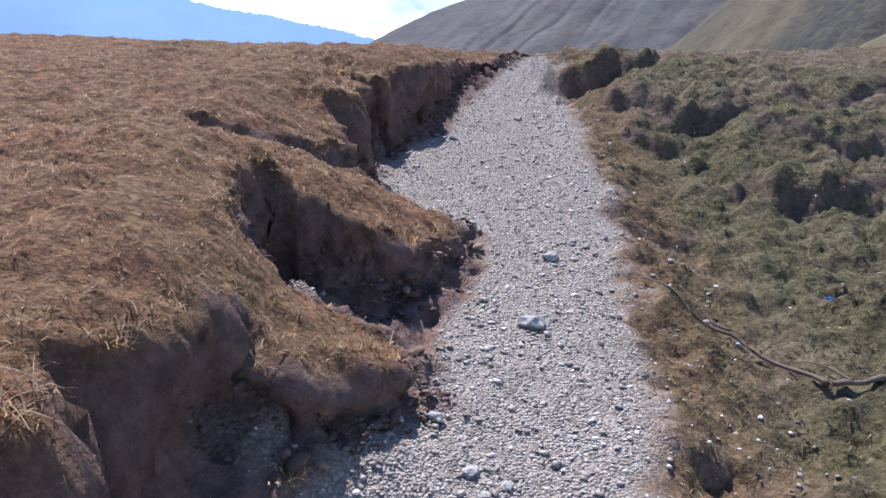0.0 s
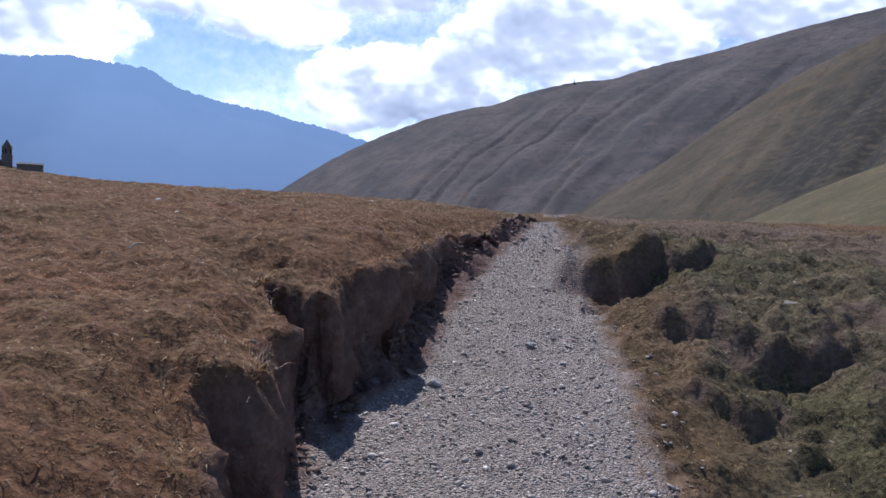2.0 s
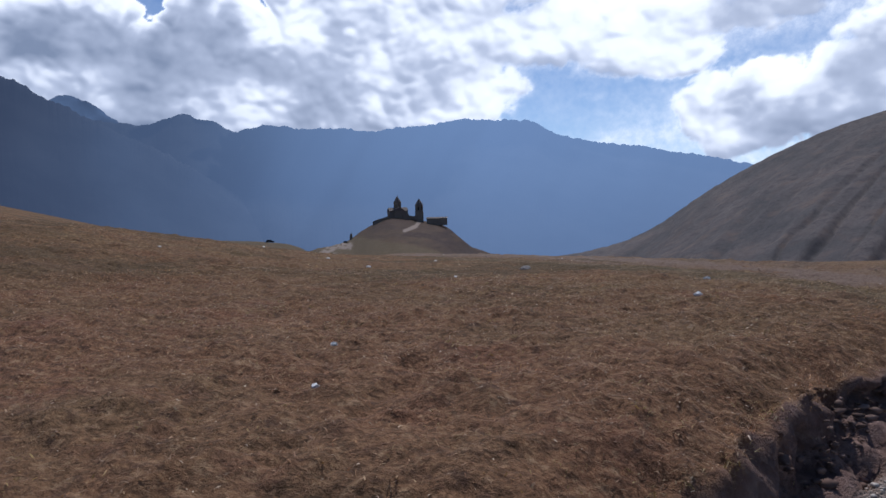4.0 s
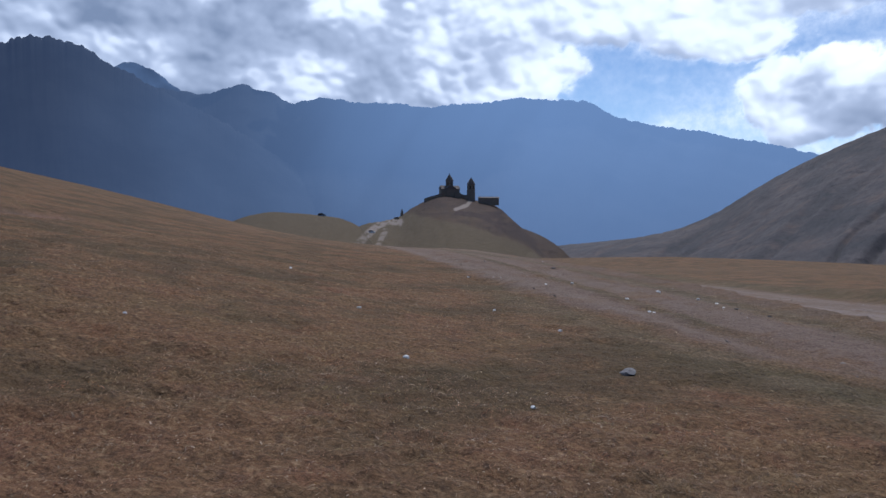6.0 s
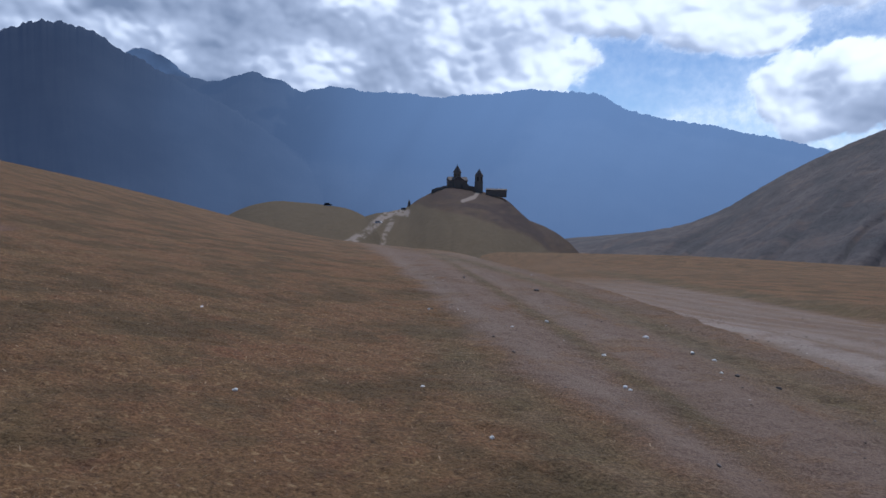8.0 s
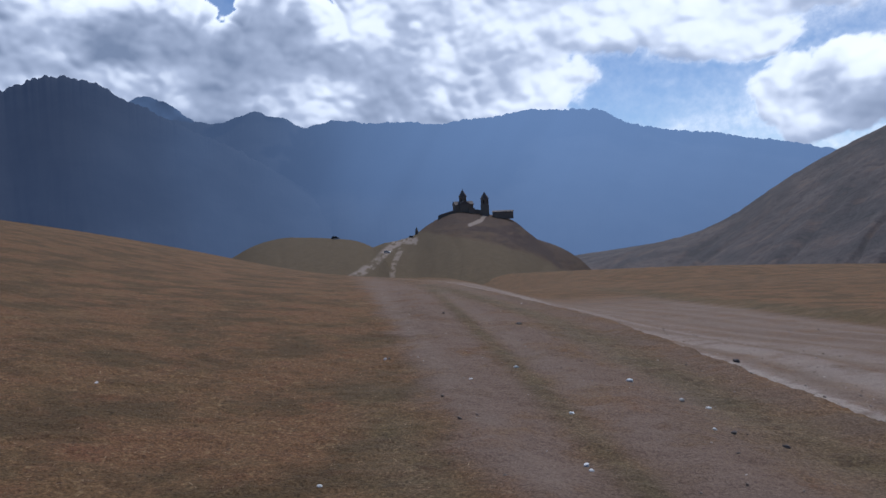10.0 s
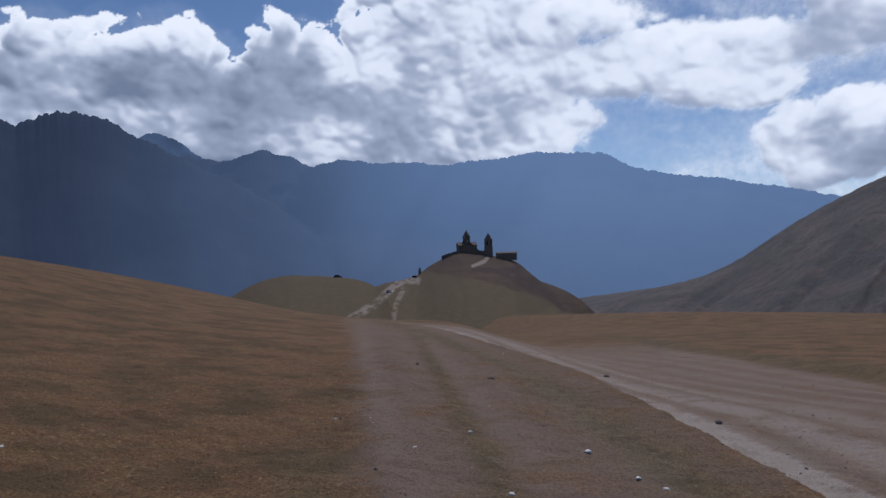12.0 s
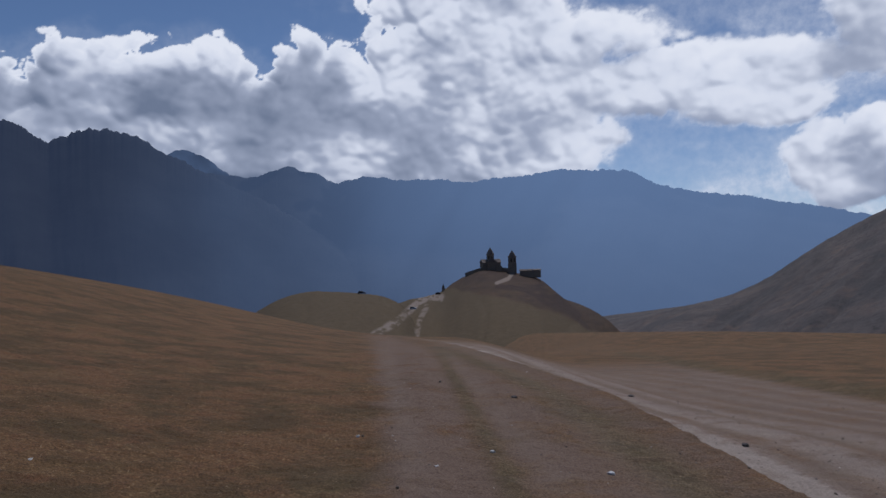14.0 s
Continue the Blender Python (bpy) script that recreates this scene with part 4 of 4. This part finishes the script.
DARK_ROCK = plain_material("dark_rock", (0.1, 0.09, 0.085), 0.85, 30)
for k, (px, py, size) in enumerate(((0.52, 3.49, 0.075), (0.15, 3.86, 0.06), (0.35, 2.85, 0.1), (0.09, 5.58, 0.06), (0.07, 2.0, 0.05),
                                    (0.17, 1.95, 0.04), (-0.03, 2.22, 0.05), (0.62, 6.1, 0.05))):
    stone("stone", px, py, size, ROCK, "loose grey angular stone lying on the gravel trail", 0.6, k + 1, "stones on the trail")
for k, (px, py, size) in enumerate(((-0.65, 10.6, 0.055), (-0.53, 9.33, 0.05), (-2.7, 10.1, 0.03), (-1.43, 6.38, 0.03), (-1.73, 6.92, 0.03), (-5.84, 12.51, 0.04), (-3.97, 10.65, 0.05),
                                    (-3.73, 13.02, 0.04), (-4.33, 18.8, 0.075), (-5.91, 18.88, 0.055), (-8.0, 18.75, 0.05), (-4.24, 16.8, 0.055), (-3.21, 17.95, 0.06), (-3.5, 18.03, 0.05),
                                    (-3.48, 15.28, 0.045), (-3.39, 15.15, 0.04), (-4.93, 13.92, 0.035), (-5.89, 17.66, 0.04), (-8.95, 14.8, 0.04), (-2.92, 16.94, 0.04), (-5.93, 9.72, 0.03))):
    stone("white_stone", px, py, size, WHITE_ROCK, "small white stone lying on the dry ground", 0.6, k + 11, "white stones")
stone("flat_stone", 2.24, 6.52, 0.28, plain_material("flat_rock", (0.24, 0.22, 0.2), 0.9, 25), "flat pale grey stone on a mossy hummock", 0.22, 71, category="rock").location.z -= 0.045
stone("rock", -2.52, 11.36, 0.115, plain_material("grey_rock_dark", (0.2, 0.185, 0.175), 0.85, 30), "grey jagged rock lying on the dry meadow", 0.5, 44, category="rock")
for k, (px, py, size) in enumerate(((-8.28, 23.65, 0.11), (-4.4, 25.3, 0.14), (-9.7, 33.6, 0.18), (-2.32, 16.86, 0.06), (-2.74, 16.88, 0.05), (-8.0, 18.85, 0.05))):
    stone("dark_rock", px, py, size, DARK_ROCK, "dark rock lying beside the pale dirt road", 0.6, k + 51, "dark rocks", "rock")


def rod(name, points, radius, material, parent=None, label="", category=""):
    """A crooked stick along points, thinning to its end."""
    bm = bmesh.new()
    rings, sides = [], 7
    for i, p in enumerate(points):
        d = (points[min(i + 1, len(points) - 1)] - points[max(i - 1, 0)]).normalized()
        u = d.orthogonal().normalized()
        w = d.cross(u)
        r = radius * (1 - 0.72 * i / (len(points) - 1)) * (1 + 0.2 * noise.noise(p * 9))
        rings.append([bm.verts.new(p + (u * math.cos(k * math.tau / sides) + w * math.sin(k * math.tau / sides)) * r) for k in range(sides)])
    for a, b in zip(rings, rings[1:]):
        for k in range(sides):
            bm.faces.new((a[k], a[(k + 1) % sides], b[(k + 1) % sides], b[k]))
    bm.faces.new(rings[0][::-1])
    bm.faces.new(rings[-1])
    for f in bm.faces:
        f.smooth = True
    return part(name, bm, material, parent, label)


def lying(line, count, lift):
    out = []
    for i in range(count):
        t = i / (count - 1) * (len(line) - 1)
        k = min(int(t), len(line) - 2)
        f = t - k
        px, py = (line[k][j] * (1 - f) + line[k + 1][j] * f for j in (0, 1))
        px, py = px + 0.02 * noise.noise(Vector((px * 6, py * 6, 1))), py + 0.02 * noise.noise(Vector((px * 6, py * 6, 5)))
        out.append(Vector((px, py, height(px, py) + lift)))
    for _ in range(3):
        out = [out[0]] + [(a + b * 2 + c) / 4 for a, b, c in zip(out, out[1:], out[2:])] + [out[-1]]
    return out


branch = tagged(new("branch"), "long crooked bare branch lying on the verge", "branch")
rod("stem", lying([(1.85, 2.62), (1.66, 2.62), (1.54, 2.62), (1.45, 2.65), (1.41, 2.75), (1.31, 2.9), (1.21, 3.0), (1.11, 3.07), (0.99, 3.09), (0.91, 3.27)], 40, 0.03), 0.013, BARK, branch)
rod("twig", lying([(1.21, 3.0), (1.14, 3.13), (1.1, 3.2)], 10, 0.035), 0.006, BARK, branch)
rod("twig", lying([(1.54, 2.62), (1.5, 2.74), (1.42, 2.84)], 10, 0.035), 0.006, BARK, branch)
twig = rod("dry_twig", lying([(-1.23, 5.16), (-1.17, 5.2)], 6, 0.03), 0.006, plain_material("bleached_twig", (0.5, 0.42, 0.32)))
tagged(twig, "short bleached twig lying on the dry meadow", "twig")


def tuft(name, x, y, count, reach, spread, material, label, seed):
    """A clump of long bent grass stalks from one root."""
    r = random.Random(seed)
    bm = bmesh.new()
    crown = bm.verts.new((0, 0, -0.03))
    for _ in range(count):
        a, lean, size = r.uniform(0, math.tau), r.uniform(0.2, 1.2) * spread, reach * r.uniform(0.45, 1)
        root = Vector((r.gauss(0, 0.025), r.gauss(0, 0.025), -0.01))
        flat = Vector((math.cos(a), math.sin(a), 0))
        wide = Vector((-math.sin(a), math.cos(a), 0)) * r.uniform(0.0015, 0.003)
        last = None
        for k in range(6):
            f = k / 5
            p = root + flat * size * math.sin(lean) * f ** 1.4 + Vector((0, 0, size * (math.cos(lean) * f - 0.55 * lean * f * f)))
            pair = [bm.verts.new(p - wide * (1 - 0.8 * f)), bm.verts.new(p + wide * (1 - 0.8 * f))]
            bm.faces.new((last[0], last[1], pair[1], pair[0]) if last else (crown, *pair))
            last = pair
    ob = part(name, bm, material, None)
    ob.matrix_world = pose(x, y, height(x, y))
    return tagged(ob, label, "grass tuft", "grass tufts")


for k, (px, py, n, size) in enumerate(((-0.8, 1.22, 40, 0.2), (-0.86, 1.3, 30, 0.16), (-0.6, 1.62, 26, 0.1), (-0.24, 2.27, 30, 0.09), (-0.02, 3.42, 40, 0.12), (-0.15, 3.16, 36, 0.12),
                                       (-0.5, 4.4, 30, 0.1), (-0.7, 5.45, 30, 0.1), (-0.08, 6.02, 26, 0.1), (-0.42, 1.8, 30, 0.1), (-1.3, 2.2, 26, 0.1), (-0.17, 2.3, 24, 0.06), (-0.3, 2.2, 26, 0.07), (-0.43, 2.06, 26, 0.07),
                                       (-0.52, 1.94, 30, 0.1), (-0.36, 1.72, 30, 0.1), (-0.72, 1.56, 24, 0.07), (-0.68, 1.76, 24, 0.07))):
    tuft("grass_tuft", px, py, n, size, 1.0, STRAW, "tuft of long dry bent grass at the turf edge", k + 5)
for k, (px, py, n, size) in enumerate(((2.5, 5.66, 30, 0.16), (2.66, 5.85, 24, 0.15), (2.8, 6.0, 20, 0.12), (1.3, 5.9, 22, 0.07), (1.9, 4.4, 24, 0.08), (2.9, 4.5, 24, 0.1), (1.5, 3.4, 22, 0.06))):
    tuft("weed_tuft", px, py, n, size, 0.7, GREEN_GRASS, "tuft of pale stalky weeds on the verge", k + 40)


def litter(name, x, y, w, d, material, label, turn):
    bm = bmesh.new()
    n = 6
    grid = [[bm.verts.new(((i / n - 0.5) * w, (j / n - 0.5) * d, 0.012 * noise.noise(Vector((i * 0.6, j * 0.6, w * 40))) + 0.01)) for j in range(n + 1)] for i in range(n + 1)]
    for i in range(n):
        for j in range(n):
            bm.faces.new((grid[i][j], grid[i + 1][j], grid[i + 1][j + 1], grid[i][j + 1]))
    bmesh.ops.solidify(bm, geom=bm.faces[:], thickness=0.002)
    ob = part(name, bm, material, None)
    ob.matrix_world = pose(x, y, height(x, y) + 0.012, 4, -6, turn)
    return tagged(ob, label, "litter")


litter("paper_scrap", 2.26, 3.38, 0.2, 0.09, PAPER, "crumpled white paper scrap on the grass", 12)
litter("plastic_scrap", 1.8, 3.34, 0.035, 0.03, BLUE_PLASTIC, "small bright blue plastic scrap on the grass", 30)


# ---- the chapel and what stands round it, far off ----
def polar(az, r):
    return -1.1 - math.sin(radians(az)) * r, 10.9 + math.cos(radians(az)) * r


def box(bm, x0, x1, y0, y1, z0, z1):
    v = [bm.verts.new((x, y, z)) for z in (z0, z1) for x, y in ((x0, y0), (x1, y0), (x1, y1), (x0, y1))]
    for f in ((3, 2, 1, 0), (4, 5, 6, 7), (0, 1, 5, 4), (1, 2, 6, 5), (2, 3, 7, 6), (3, 0, 4, 7)):
        bm.faces.new([v[k] for k in f])


def gable(bm, x0, x1, y0, y1, z0, z1, along_x=True, eave=0.3):
    """A pitched roof of stone slabs with a thickness at the eaves."""
    x0, x1, y0, y1 = x0 - eave, x1 + eave, y0 - eave, y1 + eave
    if along_x:
        m = (y0 + y1) / 2
        ring = [[(x, y0, z0), (x, y1, z0), (x, y1, z0 + 0.3), (x, m, z1), (x, y0, z0 + 0.3)] for x in (x0, x1)]
    else:
        m = (x0 + x1) / 2
        ring = [[(x0, y, z0), (x1, y, z0), (x1, y, z0 + 0.3), (m, y, z1), (x0, y, z0 + 0.3)] for y in (y0, y1)]
    a, b = [[bm.verts.new(p) for p in r] for r in ring]
    bm.faces.new(a)
    bm.faces.new(b[::-1])
    for k in range(5):
        bm.faces.new((a[k], b[k], b[(k + 1) % 5], a[(k + 1) % 5]))
    bmesh.ops.recalc_face_normals(bm, faces=bm.faces[:])


def turned(bm, profile, sides, x=0.0, y=0.0):
    rings = [[bm.verts.new((x + r * math.cos(k * math.tau / sides), y + r * math.sin(k * math.tau / sides), z)) for k in range(sides)] for r, z in profile]
    for a, b in zip(rings, rings[1:]):
        for k in range(sides):
            bm.faces.new((a[k], a[(k + 1) % sides], b[(k + 1) % sides], b[k]))
    bm.faces.new(rings[0][::-1])
    bm.faces.new(rings[-1])


def made(name, shape, material, parent, label=""):
    bm = bmesh.new()
    shape(bm)
    return part(name, bm, material, parent, label)


DARK_OPENING = plain_material("dark_opening", (0.02, 0.018, 0.018), 0.9, 3)


def slit(parent, az, z, r, w, h):
    """A narrow window set into a drum."""
    def shape(bm):
        box(bm, -w / 2, w / 2, -0.12, 0.12, 0, h)
        bmesh.ops.transform(bm, matrix=pose(r * math.cos(az), r * math.sin(az), z, 0, 0, math.degrees(az) - 90), verts=bm.verts[:])
    return made("window", shape, DARK_OPENING, parent, "narrow dark window opening")


church = tagged(new("church"), "old dark stone church with a conical dome on the hilltop", "church")
made("nave", lambda bm: box(bm, -7, 7, -4.2, 4.2, -2.5, 4.8), MASONRY, church)
made("nave_roof", lambda bm: gable(bm, -7, 7, -4.2, 4.2, 4.8, 7.6), ROOFING, church)
made("transept", lambda bm: box(bm, -3.6, 3.6, -6, 6, -2.5, 5.2), MASONRY, church)
made("transept_roof", lambda bm: gable(bm, -3.6, 3.6, -6, 6, 5.2, 8.2, False), ROOFING, church)
made("porch", lambda bm: box(bm, 2.5, 7.2, -7.5, -4.2, -2.5, 2.2), MASONRY, church)
drum = made("drum", lambda bm: turned(bm, [(2.75, 6), (2.75, 10.6), (3.05, 10.7), (3.05, 11.1)], 16), MASONRY, church)
made("dome", lambda bm: turned(bm, [(3.15, 11.1), (2.2, 12.9), (1.1, 14.7), (0.12, 16.2), (0.1, 17.0)], 16), ROOFING, church)
for k in range(8):
    slit(drum, k * math.tau / 8 + 0.2, 7.6, 2.72, 0.5, 2.2)
cx, cy = polar(31.05, 556)
church.matrix_world = pose(cx, cy, 3.6, 0, 0, 31 + 12)

tower = tagged(new("bell_tower"), "dark stone bell tower with a pointed roof beside the church", "tower")
made("base", lambda bm: box(bm, -3.1, 3.1, -3.1, 3.1, -3, 5.0), MASONRY, tower)
belfry = made("belfry", lambda bm: turned(bm, [(2.9, 5.0), (2.9, 9.2), (3.15, 9.3), (3.15, 9.6)], 8), MASONRY, tower)
made("spire", lambda bm: turned(bm, [(3.2, 9.6), (2.0, 11.6), (0.9, 13.3), (0.1, 14.6)], 8), ROOFING, tower)
for k in range(6):
    slit(belfry, k * math.tau / 6 + 0.3, 5.8, 2.75, 0.9, 2.6)
cx, cy = polar(29.38, 552)
tower.matrix_world = pose(cx, cy, 2.8, 0, 0, 29)

gate = tagged(new("gatehouse"), "low dark stone building at the end of the yard wall", "building")
made("walls", lambda bm: box(bm, -7.6, 7.6, -3, 3, -5, 0), MASONRY, gate)
made("roof", lambda bm: gable(bm, -7.6, 7.6, -3, 3, 0, 1.3), ROOFING, gate)
cx, cy = polar(28.02, 550)
gate.matrix_world = pose(cx, cy, 1.9, 0, 0, 28)


def yard_wall(a0, z0, a1, z1, r, label):
    (ax, ay), (bx, by) = polar(a0, r), polar(a1, r)
    bm = bmesh.new()
    n = 8
    d = Vector((bx - ax, by - ay, 0)).normalized().cross(Vector((0, 0, 1))) * 0.5
    rings = []
    for i in range(n + 1):
        t = i / n
        p = Vector((ax + (bx - ax) * t, ay + (by - ay) * t, 0))
        top = z0 + (z1 - z0) * t + 0.25 * noise.noise(p * 0.3)
        rings.append([bm.verts.new(q) for q in (p - d + Vector((0, 0, top - 5)), p + d + Vector((0, 0, top - 5)), p + d + Vector((0, 0, top)), p - d + Vector((0, 0, top)))])
    for a, b in zip(rings, rings[1:]):
        for k in range(4):
            bm.faces.new((a[k], a[(k + 1) % 4], b[(k + 1) % 4], b[k]))
    bm.faces.new(rings[0][::-1])
    bm.faces.new(rings[-1])
    bmesh.ops.recalc_face_normals(bm, faces=bm.faces[:])
    return tagged(part("yard_wall", bm, MASONRY, None), label, "wall")


yard_wall(33.0, 1.4, 31.7, 5.2, 551, "dark stone yard wall climbing to the church")
yard_wall(30.4, 5.0, 29.6, 4.2, 553, "dark stone yard wall between church and tower")


RIM_METAL = plain_material("rim_metal", (0.4, 0.4, 0.42), 0.35, 8, 0.1)


def car(x, y, z, turn, paint, label):
    """A parked car, seen from far off."""
    ob = tagged(new("car"), label, "car", "parked cars")

    def body(bm):
        for px, pz in ((-2.1, 0.35), (2.1, 0.35), (2.15, 0.75), (1.9, 0.95), (-1.95, 1.0), (-2.15, 0.7)):
            for sy in (-0.85, 0.85):
                bm.verts.new((px, sy, pz))
        bmesh.ops.convex_hull(bm, input=bm.verts[:])

    def cabin(bm):
        for px, w, pz in ((-1.9, 0.8, 0.98), (1.1, 0.8, 0.95), (0.5, 0.66, 1.6), (-1.6, 0.66, 1.62)):
            for sy in (-w, w):
                bm.verts.new((px, sy, pz))
        bmesh.ops.convex_hull(bm, input=bm.verts[:])

    def wheel(px, py):
        def shape(bm):
            bmesh.ops.create_cone(bm, cap_ends=True, segments=16, radius1=0.34, radius2=0.34, depth=0.22, matrix=pose(px, py, 0.34, 90))
            bmesh.ops.bevel(bm, geom=[e for e in bm.edges if len(e.link_faces) == 2 and e.calc_face_angle() > 1.2], offset=0.04, segments=2, affect="EDGES")
        return shape

    def rim(px, py):
        return lambda bm: bmesh.ops.create_cone(bm, cap_ends=True, segments=12, radius1=0.2, radius2=0.17, depth=0.26, matrix=pose(px, py, 0.34, 90))
    made("body", body, paint, ob)
    made("cabin", cabin, GLASS_DARK, ob, "dark glazed cabin")
    for px in (-1.3, 1.35):
        for py in (-0.78, 0.78):
            tyre = made("wheel", wheel(px, py), TYRE, ob)
            made("rim", rim(px, py), RIM_METAL, tyre, "grey metal rim")
    ob.matrix_world = pose(x, y, z, 0, 0, turn)
    return ob


def surface(az, r):
    """The top of the land at a bearing and distance."""
    x, y = polar(az, r)
    bpy.context.view_layer.update()
    hit, place, *_ = scene.ray_cast(bpy.context.evaluated_depsgraph_get(), Vector((x, y, 200)), Vector((0, 0, -1)))
    return x, y, (place.z if hit else 0.0)


for az, r, turn, paint, label in ((40.95, 398, 40, DARK_PAINT, "dark parked car on the grassy knoll"), (37.05, 470, 20, WHITE_PAINT, "white parked car at the end of the track"),
                                  (35.1, 545, 50, DARK_PAINT, "dark parked car below the church")):
    car(*surface(az, r), turn, paint, label)


def pillar(x, y, z):
    def shape(bm):
        turned(bm, [(1.2, -1), (1.1, 2.2), (0.8, 3.6), (0.3, 4.6), (0.05, 5.2)], 7)
    return tagged(made("stone_pillar", shape, MASONRY, None), "dark weathered standing stone on the hillside", "monument"), (x, y, z)


ob, place = pillar(*surface(34.7, 553))
ob.matrix_world = pose(*place)


def mast(x, y, z):
    ob = tagged(new("mast"), "thin dark mast on the skyline of the hill", "mast")
    made("pole", lambda bm: turned(bm, [(0.5, -2), (0.4, 5), (0.2, 10)], 8), DARK_PAINT, ob)
    made("cabinet", lambda bm: box(bm, -1.4, 1.4, -1, 1, -1, 3), DARK_PAINT, ob)
    ob.matrix_world = pose(x, y, z)


mast(*surface(-10.75, 1240))


# ---- the nearest stones of the gravel trail, each loose ----
def trail_stone_material():
    n = Nodes("trail_stone")
    pick = n.add("ShaderNodeObjectInfo").outputs["Random"]
    col = n.ramp(pick, [(0.0, (0.22, 0.185, 0.16)), (0.6, (0.42, 0.365, 0.32)), (1.0, (0.68, 0.61, 0.54))])
    grain = n.noise(90, 4, 0.65)
    col = n.mix(n.step(grain, 0.4, 0.7), n.mix(0.35, col, (0.14, 0.115, 0.1)), col)
    n.bump(grain, 0.4, 0.004)
    return n.done(col, 0.9)


def gravel_stones():
    material = trail_stone_material()
    r = random.Random(8)
    shapes = []
    for k in range(12):
        bm = bmesh.new()
        bmesh.ops.create_icosphere(bm, subdivisions=1, radius=1)
        for v in bm.verts:
            v.co *= 1 + 0.55 * noise.noise(v.co * 1.3 + Vector((k * 5.3, 0, 0)))
            v.co.z *= 0.5
        me = bpy.data.meshes.new("gravel_stone")
        bm.to_mesh(me)
        bm.free()
        me.materials.append(material)
        shapes.append(me)
    spots = []
    while len(spots) < 280:
        x, y = r.uniform(-0.4, 0.75), r.uniform(1.7, 4.2)
        spots.append((x, y))
    xs, ys = np.array([p[0] for p in spots]), np.array([p[1] for p in spots])
    zs, on = ground_height(xs, ys)[:2]
    for x, y, z, g in zip(xs, ys, zs, on):
        if g < 0.55:
            continue
        size = r.uniform(0.006, 0.015)
        ob = new("gravel_stone", r.choice(shapes))
        ob.parent = ground
        ob.matrix_world = pose(x, y, z + size * 0.3, r.uniform(-20, 20), r.uniform(-20, 20), r.uniform(0, 360)) @ Matrix.Diagonal((size * r.uniform(0.9, 1.5), size, size, 1))


gravel_stones()
